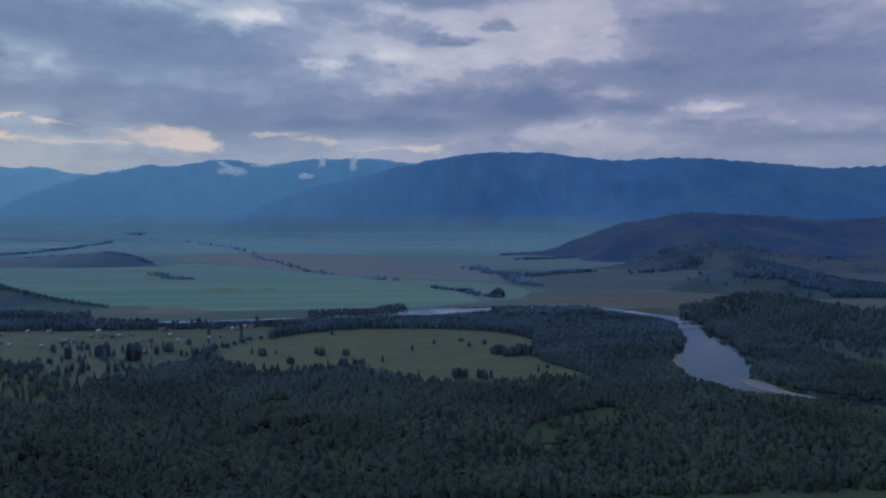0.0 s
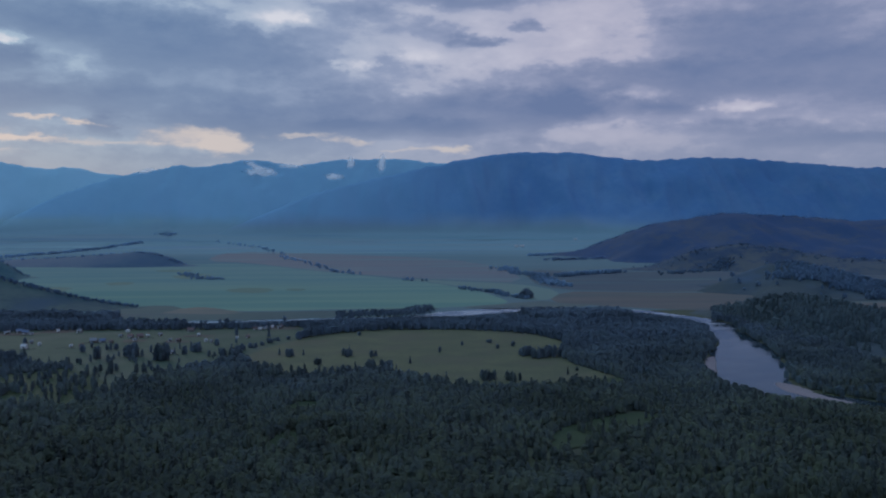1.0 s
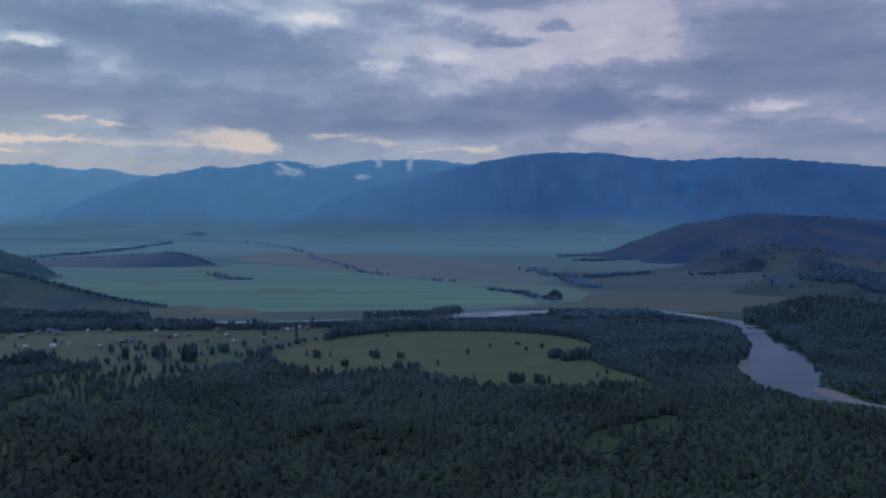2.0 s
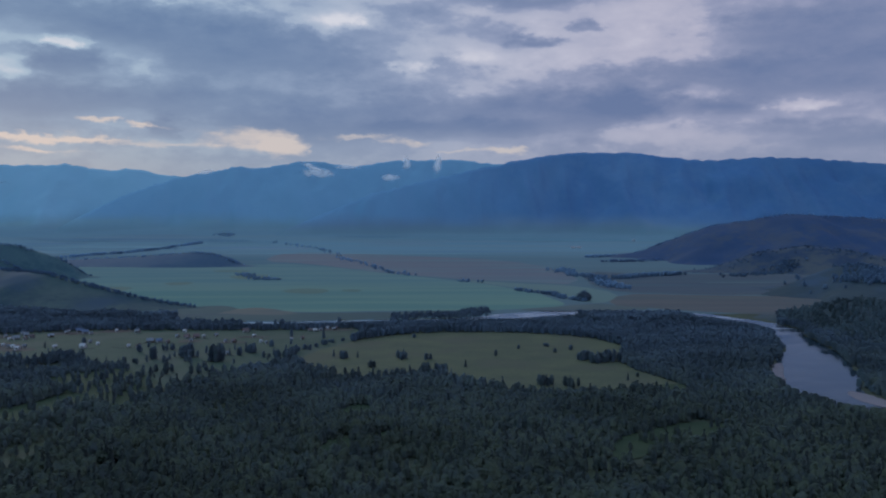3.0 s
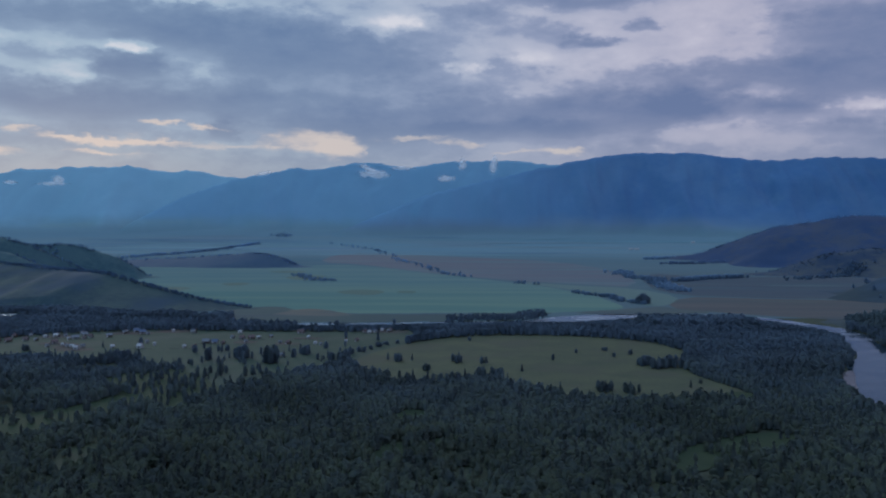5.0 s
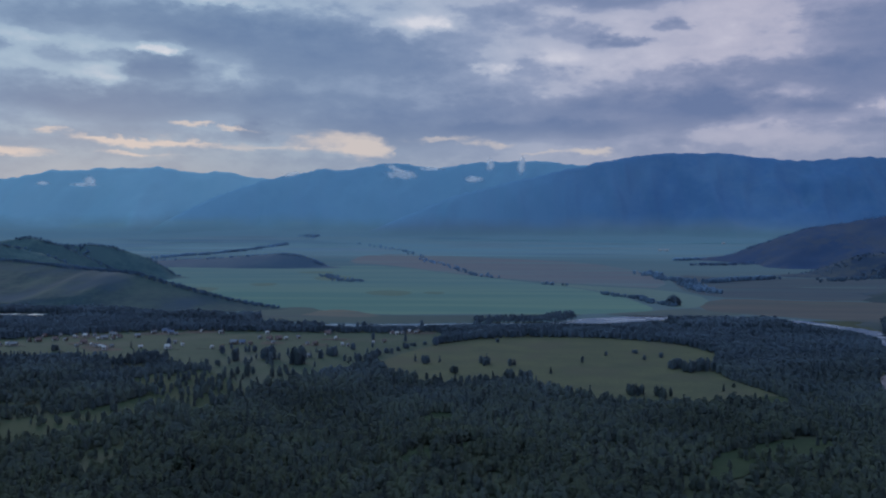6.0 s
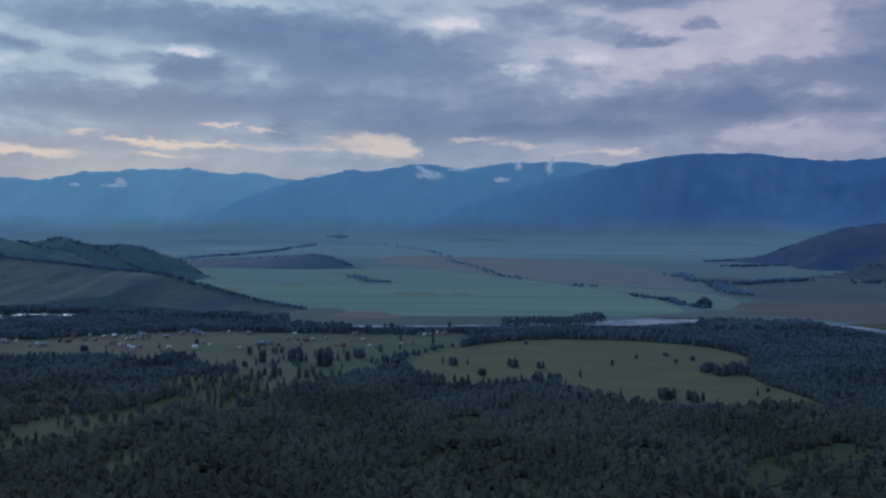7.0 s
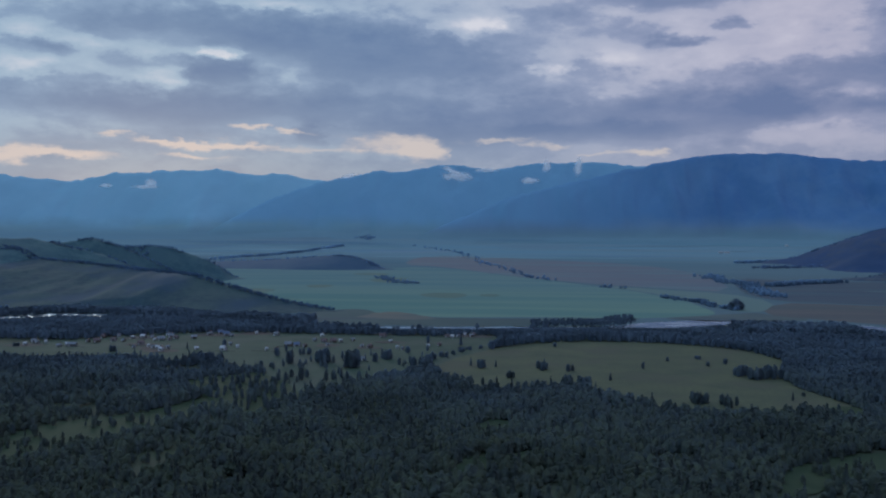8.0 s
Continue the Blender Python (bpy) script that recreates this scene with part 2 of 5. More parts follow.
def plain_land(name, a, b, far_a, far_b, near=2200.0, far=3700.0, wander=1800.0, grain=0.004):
    """Open farmland in long strips, its colours passing into a painted blue haze further out."""
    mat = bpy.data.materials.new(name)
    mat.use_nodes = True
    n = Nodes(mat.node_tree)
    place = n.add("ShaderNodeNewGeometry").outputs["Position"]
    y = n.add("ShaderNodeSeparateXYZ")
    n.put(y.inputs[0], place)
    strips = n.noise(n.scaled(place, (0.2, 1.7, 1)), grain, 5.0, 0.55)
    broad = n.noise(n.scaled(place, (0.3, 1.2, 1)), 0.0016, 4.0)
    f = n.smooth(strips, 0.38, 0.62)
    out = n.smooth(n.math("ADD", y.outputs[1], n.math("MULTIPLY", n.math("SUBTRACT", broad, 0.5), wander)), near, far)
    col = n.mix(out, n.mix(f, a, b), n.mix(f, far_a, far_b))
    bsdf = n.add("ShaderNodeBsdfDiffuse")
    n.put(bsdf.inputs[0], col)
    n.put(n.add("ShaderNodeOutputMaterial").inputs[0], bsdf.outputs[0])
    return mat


M_WATER = make_water()
M_GROUND = surface("forest_floor", rgb(0.028, 0.038, 0.027), rgb(0.04, 0.05, 0.032), 0.02, 0.3, c=rgb(0.04, 0.052, 0.03), cscale=0.012)
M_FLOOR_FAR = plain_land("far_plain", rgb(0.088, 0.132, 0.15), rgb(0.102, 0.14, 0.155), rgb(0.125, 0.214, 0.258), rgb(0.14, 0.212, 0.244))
M_MEADOW = surface("mown_meadow", rgb(0.0427, 0.055, 0.036), rgb(0.0693, 0.079, 0.044), 0.025, 0.25, c=rgb(0.056, 0.061, 0.042), cscale=0.014, spread=0.17)
M_VILLAGE = surface("pasture", rgb(0.0254, 0.047, 0.035), rgb(0.0414, 0.063, 0.044), 0.03, 0.3, c=rgb(0.0442, 0.06, 0.048), cscale=0.015, spread=0.15)
M_GLADE = surface("glade_grass", rgb(0.017, 0.033, 0.018), rgb(0.027, 0.043, 0.021), 0.05, 0.4)
# far crops and ploughland, blue distance haze tinted into the colours
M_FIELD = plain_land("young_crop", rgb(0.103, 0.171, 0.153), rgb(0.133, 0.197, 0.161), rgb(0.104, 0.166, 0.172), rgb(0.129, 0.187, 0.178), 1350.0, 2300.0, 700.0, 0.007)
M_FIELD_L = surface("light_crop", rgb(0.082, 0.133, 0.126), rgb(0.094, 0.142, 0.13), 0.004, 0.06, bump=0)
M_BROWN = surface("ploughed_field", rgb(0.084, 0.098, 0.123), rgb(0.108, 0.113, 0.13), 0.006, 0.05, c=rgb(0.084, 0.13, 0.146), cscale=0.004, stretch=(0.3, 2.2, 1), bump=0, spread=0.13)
M_TAN = surface("dry_stubble", rgb(0.066, 0.066, 0.069), rgb(0.084, 0.079, 0.077), 0.008, 0.06, c=rgb(0.055, 0.07, 0.074), cscale=0.006, stretch=(0.3, 2.2, 1), bump=0, spread=0.12)
M_DRY = surface("dry_bank_grass", rgb(0.0736, 0.081, 0.0741), rgb(0.107, 0.0994, 0.0836), 0.012, 0.08, c=rgb(0.0414, 0.0644, 0.0741), cscale=0.01, stretch=(0.4, 1.6, 1), bump=0)
M_BANK = surface("bank_grass", rgb(0.0291, 0.0558, 0.0604), rgb(0.0428, 0.0709, 0.0695), 0.012, 0.08, c=rgb(0.0306, 0.0507, 0.0641), cscale=0.01, stretch=(0.4, 1.6, 1), bump=0)
# back slopes and grazing land, their blue cast is haze put into the colour
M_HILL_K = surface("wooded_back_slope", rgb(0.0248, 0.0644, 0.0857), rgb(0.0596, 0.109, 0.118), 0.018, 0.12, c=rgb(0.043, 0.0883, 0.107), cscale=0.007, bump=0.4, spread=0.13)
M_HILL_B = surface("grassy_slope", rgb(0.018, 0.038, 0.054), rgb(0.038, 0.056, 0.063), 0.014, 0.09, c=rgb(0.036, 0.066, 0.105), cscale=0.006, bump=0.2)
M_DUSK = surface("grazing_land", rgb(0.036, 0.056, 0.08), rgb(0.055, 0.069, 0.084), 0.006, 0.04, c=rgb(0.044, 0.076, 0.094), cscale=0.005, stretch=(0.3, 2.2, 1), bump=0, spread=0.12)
M_YELLOW = surface("rape_field", rgb(0.14, 0.25, 0.235), rgb(0.15, 0.26, 0.24), 0.005, 0.05, bump=0)
M_SAND = surface("river_shingle", rgb(0.125, 0.115, 0.13), rgb(0.175, 0.152, 0.168), 0.05, 0.5)
# nearer hills and low foothill, base colours blued for haze as well
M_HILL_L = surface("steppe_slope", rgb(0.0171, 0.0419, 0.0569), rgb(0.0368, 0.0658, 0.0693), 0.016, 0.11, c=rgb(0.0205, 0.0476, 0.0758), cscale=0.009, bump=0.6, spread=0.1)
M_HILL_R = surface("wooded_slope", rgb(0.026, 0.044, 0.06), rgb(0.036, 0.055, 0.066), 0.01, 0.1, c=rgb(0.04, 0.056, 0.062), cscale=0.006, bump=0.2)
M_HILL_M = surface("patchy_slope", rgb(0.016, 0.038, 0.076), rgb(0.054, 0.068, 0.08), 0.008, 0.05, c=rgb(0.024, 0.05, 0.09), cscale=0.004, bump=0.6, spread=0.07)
# distance haze painted into the base colours, paler with each range behind
M_MOUNT_1 = mountain_side("hazy_spruce_mountain", rgb(0.07, 0.158, 0.305), rgb(0.096, 0.188, 0.322), rgb(0.13, 0.208, 0.288), 92.0, 168.0, rgb(0.132, 0.262, 0.392))
M_MOUNT_2 = mountain_side("hazy_blue_mountain", rgb(0.148, 0.292, 0.42), rgb(0.158, 0.307, 0.43), rgb(0.158, 0.27, 0.32), 95.0, 175.0)
M_MOUNT_3 = mountain_side("hazy_pale_mountain", rgb(0.20, 0.37, 0.48), rgb(0.215, 0.385, 0.49), rgb(0.166, 0.284, 0.336), 95.0, 175.0)
# leaf colours blued by haze, blended in over the farther trees
HAZED_LEAF_A, HAZED_LEAF_B = rgb(0.0834, 0.121, 0.171), rgb(0.0972, 0.132, 0.169)
M_LEAF = foliage("broad_leaves", rgb(0.0676, 0.0879, 0.0923), rgb(0.1, 0.122, 0.0849), hazed_a=HAZED_LEAF_A, hazed_b=HAZED_LEAF_B)
M_NEEDLE = foliage("conifer_needles", rgb(0.0666, 0.0855, 0.0891), rgb(0.0763, 0.0926, 0.0871), hazed_a=HAZED_LEAF_A, hazed_b=HAZED_LEAF_B)
# leaf copies for farther woods, bluer and paler with haze in the colour
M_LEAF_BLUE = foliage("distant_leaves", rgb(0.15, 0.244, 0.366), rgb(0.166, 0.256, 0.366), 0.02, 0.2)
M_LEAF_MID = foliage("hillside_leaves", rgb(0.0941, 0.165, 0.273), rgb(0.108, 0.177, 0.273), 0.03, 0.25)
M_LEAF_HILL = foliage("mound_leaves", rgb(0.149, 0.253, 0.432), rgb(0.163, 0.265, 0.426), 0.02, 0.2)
# foothill blue stands for the haze in front of it
M_HILL_F = surface("hazy_foothill", rgb(0.019, 0.048, 0.112), rgb(0.042, 0.061, 0.1), 0.0075, 0.045, c=rgb(0.02, 0.046, 0.102), cscale=0.0035, bump=0.6, spread=0.08)
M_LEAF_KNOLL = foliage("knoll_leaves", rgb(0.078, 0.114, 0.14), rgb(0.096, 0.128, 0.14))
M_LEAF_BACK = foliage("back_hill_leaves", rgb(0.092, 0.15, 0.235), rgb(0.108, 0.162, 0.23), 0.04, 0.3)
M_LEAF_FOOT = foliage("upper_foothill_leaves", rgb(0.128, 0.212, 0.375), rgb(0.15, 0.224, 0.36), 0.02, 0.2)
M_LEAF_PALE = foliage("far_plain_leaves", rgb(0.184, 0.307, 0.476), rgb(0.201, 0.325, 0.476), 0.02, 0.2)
# mound colour blued by painted haze
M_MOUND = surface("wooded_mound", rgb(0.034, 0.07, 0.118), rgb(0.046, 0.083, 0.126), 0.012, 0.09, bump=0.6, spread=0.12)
M_BARK = surface("bark", rgb(0.09, 0.08, 0.07), rgb(0.16, 0.15, 0.14), 0.6, 6.0, stretch=(1, 1, 0.3))


# ---------------------------------------------------------------- mesh helpers
def solid(name, verts, faces, mat=None, smooth=False):
    """A mesh from arrays; faces all with the same number of corners."""
    verts, faces = np.asarray(verts, np.float32), np.asarray(faces, np.int32)
    me = bpy.data.meshes.new(name)
    me.vertices.add(len(verts))
    me.vertices.foreach_set("co", verts.ravel())
    k = faces.shape[1]
    me.loops.add(faces.size)
    me.loops.foreach_set("vertex_index", faces.ravel())
    me.polygons.add(len(faces))
    me.polygons.foreach_set("loop_start", np.arange(0, faces.size, k, dtype=np.int32))
    me.polygons.foreach_set("loop_total", np.full(len(faces), k, np.int32))
    me.polygons.foreach_set("use_smooth", np.full(len(faces), smooth, bool))
    me.update(calc_edges=True)
    me.validate()
    if mat:
        me.materials.append(mat)
    return me


def part(name, data, material, parent, label=""):
    """Links a bmesh or mesh as one object under a thing."""
    if isinstance(data, bmesh.types.BMesh):
        me = bpy.data.meshes.new(name)
        data.to_mesh(me)
        data.free()
        data = me
    if material and not data.materials:
        data.materials.append(material)
    ob = new(name, data)
    ob.parent = parent
    return tagged(ob, label)


def grid_faces(nx, ny):
    i, j = np.meshgrid(np.arange(nx - 1), np.arange(ny - 1), indexing="ij")
    a = (i * ny + j).ravel()
    return np.stack([a, a + ny, a + ny + 1, a + 1], 1)


def hash_noise(x, y, seed=0):
    """Smooth value noise on arrays, about -1..1."""
    def lattice(i, j):
        v = np.sin(i * 127.1 + j * 311.7 + seed * 74.7) * 43758.5453
        return 2 * (v - np.floor(v)) - 1
    i, j = np.floor(x), np.floor(y)
    u, v = x - i, y - j
    u, v = u * u * (3 - 2 * u), v * v * (3 - 2 * v)
    return ((lattice(i, j) * (1 - u) + lattice(i + 1, j) * u) * (1 - v)
            + (lattice(i, j + 1) * (1 - u) + lattice(i + 1, j + 1) * u) * v)


def rough_noise(x, y, scale, octaves=4, seed=0):
    total, amp = 0 * x, 1.0
    for k in range(octaves):
        total = total + amp * hash_noise(x / scale, y / scale, seed + k)
        scale, amp = scale / 2, amp * 0.5
    return total


def inside(poly, x, y):
    """Which of the points lie inside the polygon."""
    res = np.zeros(x.shape, bool)
    for (x0, y0), (x1, y1) in zip(poly, poly[1:] + poly[:1]):
        cross = ((y0 > y) != (y1 > y))
        res ^= cross & (x < (x1 - x0) * (y - y0) / ((y1 - y0) or 1e-9) + x0)
    return res


def rounded(poly, times=2, ragged=0.0, seed=1):
    """Corner-cut outline with a slightly ragged rim."""
    pts = [Vector(p) for p in poly]
    for _ in range(times):
        pts = [q for a, b in zip(pts, pts[1:] + pts[:1]) for q in (a * 0.75 + b * 0.25, a * 0.25 + b * 0.75)]
    rnd = random.Random(seed)
    return [(p.x + rnd.uniform(-1, 1) * ragged, p.y + rnd.uniform(-1, 1) * ragged) for p in pts]


def to_line(x, y, line):
    """Distance of points to a polyline, and the share along it with the segment's index added."""
    best, where = np.full(x.shape, 1e9), np.zeros(x.shape)
    for k, (a, b) in enumerate(zip(line, line[1:])):
        dx, dy = b[0] - a[0], b[1] - a[1]
        t = np.clip(((x - a[0]) * dx + (y - a[1]) * dy) / (dx * dx + dy * dy), 0, 1)
        d = np.hypot(x - a[0] - t * dx, y - a[1] - t * dy)
        near = d < best
        best, where = np.where(near, d, best), np.where(near, k + t, where)
    return best, where


# ---------------------------------------------------------------- the valley floor and the river
# far ground lifted to fit the camera's view, its distance being shortened
RISE = ((-1600, 0), (2000, 0), (2451, 2.5), (2944, 10.4), (3440, 23.5), (3947, 44.5), (4240, 65), (4363, 82.7), (4900, 150))
RIVER = [(470, 330), (416, 515), (375, 567), (345, 605), (312, 640), (311, 695), (323, 735), (338, 775), (368, 850), (396, 930), (412, 1010), (431, 1075), (426, 1150),
         (388, 1250), (299, 1308), (212, 1300), (155, 1262), (112, 1234), (82, 1219), (50, 1211), (1, 1201), (-66, 1188), (-106, 1180), (-207, 1168), (-356, 1183), (-519, 1215),
         (-640, 1275), (-713, 1275), (-758, 1230), (-830, 1170), (-1000, 1130)]
HALF = [7, 7, 7, 8, 14, 21, 26, 29, 25, 18, 13, 12, 13, 13, 12, 22, 34, 32, 17, 9, 9, 9, 10, 12, 11, 11, 12, 13, 12, 12, 12]


def plain(y):
    return np.interp(y, [k[0] for k in RISE], [k[1] for k in RISE])


def river_gap(x, y):
    """Metres from the water's edge, negative in the river."""
    d, where = to_line(x, y, RIVER)
    return d - np.interp(where, range(len(HALF)), HALF) + 3.0 * hash_noise(x / 22, y / 22, 5)


def lie(x, y):
    """Height of the ground."""
    z = plain(y)
    g = river_gap(x, y)
    return z - 2.6 * np.clip((6 - g) / 12, 0, 1)


def make_ground():
    xs = np.concatenate([np.linspace(-5200, -1000, 22), np.arange(-980, 700, 9.0), np.linspace(720, 5200, 24)])
    ys = np.concatenate([np.linspace(-1600, 380, 14), np.arange(390, 1420, 9.0), np.linspace(1440, 2000, 16),
                         np.linspace(2040, 4890, 58), [k[0] for k in RISE[2:]]])
    ys = np.unique(ys)
    x, y = np.meshgrid(xs, ys, indexing="ij")
    z = lie(x, y) + 0.25 * rough_noise(x, y, 60, 3) * (river_gap(x, y) > 25) * (y < 1150)
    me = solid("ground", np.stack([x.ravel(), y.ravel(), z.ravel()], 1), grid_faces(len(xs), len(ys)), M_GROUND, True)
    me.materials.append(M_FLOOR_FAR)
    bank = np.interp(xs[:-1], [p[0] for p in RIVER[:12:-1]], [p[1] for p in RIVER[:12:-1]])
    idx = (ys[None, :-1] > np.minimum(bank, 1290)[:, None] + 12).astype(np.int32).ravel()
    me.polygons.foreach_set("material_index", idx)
    tagged(new("ground", me), "wide flat valley floor of rough grass and far farmland", "ground", kind="structure")


def make_river():
    """One level sheet of water, its rim hidden under the banks."""
    xs, ys = np.arange(-1060, 520, 9.0), np.arange(320, 1350, 9.0)
    x, y = np.meshgrid(xs, ys, indexing="ij")
    faces = grid_faces(len(xs), len(ys))
    keep = (river_gap(x, y).ravel()[faces] < 5).any(axis=1)
    used, back = np.unique(faces[keep], return_inverse=True)
    v = np.stack([x.ravel(), y.ravel(), np.full(x.size, -0.55)], 1)[used]
    me = solid("river", v, back.reshape(-1, 4), M_WATER, True)
    tagged(new("river", me), "calm grey river winding between wooded banks", "river", kind="structure")


def patch(name, outline, mat, label, category, lift=0.12, ragged=1.5, seed=1, kind="structure", cuts=2):
    """A field or clearing: a ragged outline laid on the ground."""
    rim = rounded(outline, cuts, ragged, seed)
    bm = bmesh.new()
    face = bm.faces.new([bm.verts.new((p[0], p[1], 0)) for p in rim])
    if face.normal.z < 0 or face.calc_area() > 0:
        face.normal_update()
        if face.normal.z < 0:
            face.normal_flip()
    ys = [p[1] for p in rim]
    for y in [k[0] for k in RISE if min(ys) < k[0] < max(ys)]:
        bmesh.ops.bisect_plane(bm, geom=bm.verts[:] + bm.edges[:] + bm.faces[:], plane_co=(0, y, 0), plane_no=(0, 1, 0))
    bmesh.ops.triangulate(bm, faces=bm.faces[:])
    for v in bm.verts:
        v.co.z = float(plain(v.co.y)) + lift
    me = bpy.data.meshes.new(name)
    bm.to_mesh(me)
    bm.free()
    me.materials.append(mat)
    return tagged(new(name, me), label, category, kind=kind)


make_ground()
SHINGLE_B = [(319, 684), (330, 690), (335, 668), (334, 646), (338, 622), (346, 604), (338, 596), (327, 612), (319, 632), (314, 650)]
SHINGLE_A = [(313, 814), (335, 837), (309, 772), (292, 721), (292, 737), (296, 767)]
make_river()

MEADOW = [(-114, 816), (-115, 886), (-78, 979), (-26, 1047), (67, 1068), (164, 1033), (206, 965), (204, 905), (183, 851), (182, 787), (206, 723),
          (197, 681), (153, 676), (119, 661), (70, 692), (36, 728), (0, 770), (-37, 737), (-76, 765)]
VILLAGE = [(-532, 843), (-444, 847), (-404, 857), (-364, 854), (-343, 839), (-348, 876), (-309, 854), (-283, 819), (-277, 826), (-265, 828), (-248, 782), (-239, 746),
           (-210, 712), (-187, 696), (-172, 728), (-160, 756), (-153, 780), (-130, 798), (-112, 812), (-104, 880), (-70, 985), (-68, 1060), (-81, 1108), (-125, 1088),
           (-190, 1086), (-290, 1088), (-361, 1094), (-396, 1094), (-455, 1070), (-507, 1036), (-549, 992), (-660, 940)]
GLADE_A = [(-330, 505), (-340, 560), (-329, 590), (-316, 607), (-291, 628), (-273, 667), (-261, 720), (-237, 672), (-240, 625), (-250, 590), (-262, 560),
           (-270, 535), (-275, 510), (-284, 492), (-300, 468)]
OPEN_WOOD = [(-299, 716), (-308, 779), (-282, 786), (-262, 815), (-200, 725), (-182, 669), (-184, 621), (-206, 618), (-225, 640), (-262, 690)]
GLADE_F = [(-32, 515), (-26, 562), (-8, 558), (-12, 515)]
GLADE_G = [(-62, 498), (-54, 545), (-38, 540), (-44, 498)]
GLADE_B = [(112, 533), (150, 567), (179, 584), (198, 567), (182, 526), (134, 509), (109, 506)]
GLADE_C = [(-56, 600), (-53, 636), (-42, 644), (-32, 628), (-36, 600)]
GLADE_D = [(166, 675), (188, 717), (211, 716), (203, 671), (183, 660)]
GLADE_E = [(98, 474), (114, 521), (150, 560), (166, 563), (150, 532), (114, 485)]
patch("meadow", MEADOW, M_MEADOW, "mown yellow-green hay meadow ringed by forest", "meadow", 0.35, seed=2)
patch("meadow", VILLAGE, M_VILLAGE, "pale village pasture dotted with trees", "meadow", 0.30, seed=3)
for i, outline in enumerate((GLADE_A, GLADE_B, GLADE_C, GLADE_D, GLADE_E, OPEN_WOOD, GLADE_F, GLADE_G)):
    patch("glade", outline, M_GLADE, "small grassy glade in the dark forest", "glade", 0.4 + 0.05 * i, seed=4 + i)

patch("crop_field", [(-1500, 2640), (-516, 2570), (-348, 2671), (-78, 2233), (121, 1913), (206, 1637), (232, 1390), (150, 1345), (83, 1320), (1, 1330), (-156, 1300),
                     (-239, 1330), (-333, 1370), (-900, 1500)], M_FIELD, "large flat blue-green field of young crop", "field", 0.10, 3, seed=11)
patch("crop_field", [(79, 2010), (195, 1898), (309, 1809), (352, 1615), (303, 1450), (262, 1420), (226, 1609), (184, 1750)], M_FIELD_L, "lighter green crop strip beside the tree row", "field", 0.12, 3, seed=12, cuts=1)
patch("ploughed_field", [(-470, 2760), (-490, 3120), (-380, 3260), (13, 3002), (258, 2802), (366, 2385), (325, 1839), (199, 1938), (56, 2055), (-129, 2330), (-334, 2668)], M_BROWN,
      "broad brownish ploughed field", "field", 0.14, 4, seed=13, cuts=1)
patch("stubble_field", [(354, 1606), (437, 1592), (602, 1545), (830, 1500), (1150, 1460), (1150, 1180), (700, 1180), (640, 1230), (471, 1240), (370, 1320), (275, 1403)], M_TAN,
      "dull tan stubble field beyond the river", "field", 0.16, 4, seed=14, cuts=1)
patch("rape_field", [(-847, 4305), (-724, 4340), (-362, 4222), (-700, 4225)], M_YELLOW, "thin yellowish strip of far field", "field", 0.18, 4, seed=15)
# outlying strips, each colour mixed with the blue of distance haze
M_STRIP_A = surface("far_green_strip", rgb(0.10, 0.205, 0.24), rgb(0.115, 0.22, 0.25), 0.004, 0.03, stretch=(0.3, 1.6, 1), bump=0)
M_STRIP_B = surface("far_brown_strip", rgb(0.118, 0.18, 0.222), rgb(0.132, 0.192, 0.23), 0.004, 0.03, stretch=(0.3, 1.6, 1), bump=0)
M_STRIP_C = surface("far_hazed_strip", rgb(0.075, 0.15, 0.215), rgb(0.085, 0.165, 0.225), 0.004, 0.03, stretch=(0.3, 1.6, 1), bump=0)
strips = random.Random(44)
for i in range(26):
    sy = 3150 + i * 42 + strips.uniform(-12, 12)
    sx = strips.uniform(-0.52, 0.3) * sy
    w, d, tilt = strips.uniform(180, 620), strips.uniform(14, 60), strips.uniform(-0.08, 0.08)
    mat, words = ((M_STRIP_A, "green"), (M_STRIP_B, "brown"), (M_STRIP_C, "hazy blue"))[i % 3]
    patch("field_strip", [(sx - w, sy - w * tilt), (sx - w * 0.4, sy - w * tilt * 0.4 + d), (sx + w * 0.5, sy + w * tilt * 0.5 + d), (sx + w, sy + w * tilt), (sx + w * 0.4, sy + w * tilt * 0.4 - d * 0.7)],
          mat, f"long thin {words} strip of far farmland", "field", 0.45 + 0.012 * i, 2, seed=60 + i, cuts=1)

patch("river_terrace", [(-390, 1290), (-345, 1400), (-290, 1410), (-255, 1330), (-150, 1290), (-60, 1300), (60, 1330), (120, 1322), (60, 1270), (-10, 1225), (-106, 1200), (-207, 1195), (-330, 1205)], M_BANK,
      "strip of dull green grass above the river", "field", 0.18, 3, seed=19)
patch("dry_grass", [(-290, 1283), (-276, 1330), (-258, 1378), (-225, 1366), (-180, 1302), (-165, 1280), (-215, 1262)], M_DRY,
      "patch of dry bleached grass above the river", "field", 0.21, 3, seed=119)
patch("grazing_land", [(400, 2310), (529, 2180), (839, 2180), (1200, 2150), (1350, 1800), (840, 1520), (610, 1560), (443, 1612), (362, 1634), (335, 1855)], M_DUSK,
      "dull blue-green grazing land below the foothills", "field", 0.22, 4, seed=20, cuts=1)
M_OLIVE = surface("olive_pasture", rgb(0.06, 0.082, 0.08), rgb(0.074, 0.094, 0.085), 0.008, 0.06, c=rgb(0.05, 0.074, 0.088), cscale=0.006, stretch=(0.35, 1.6, 1), bump=0)
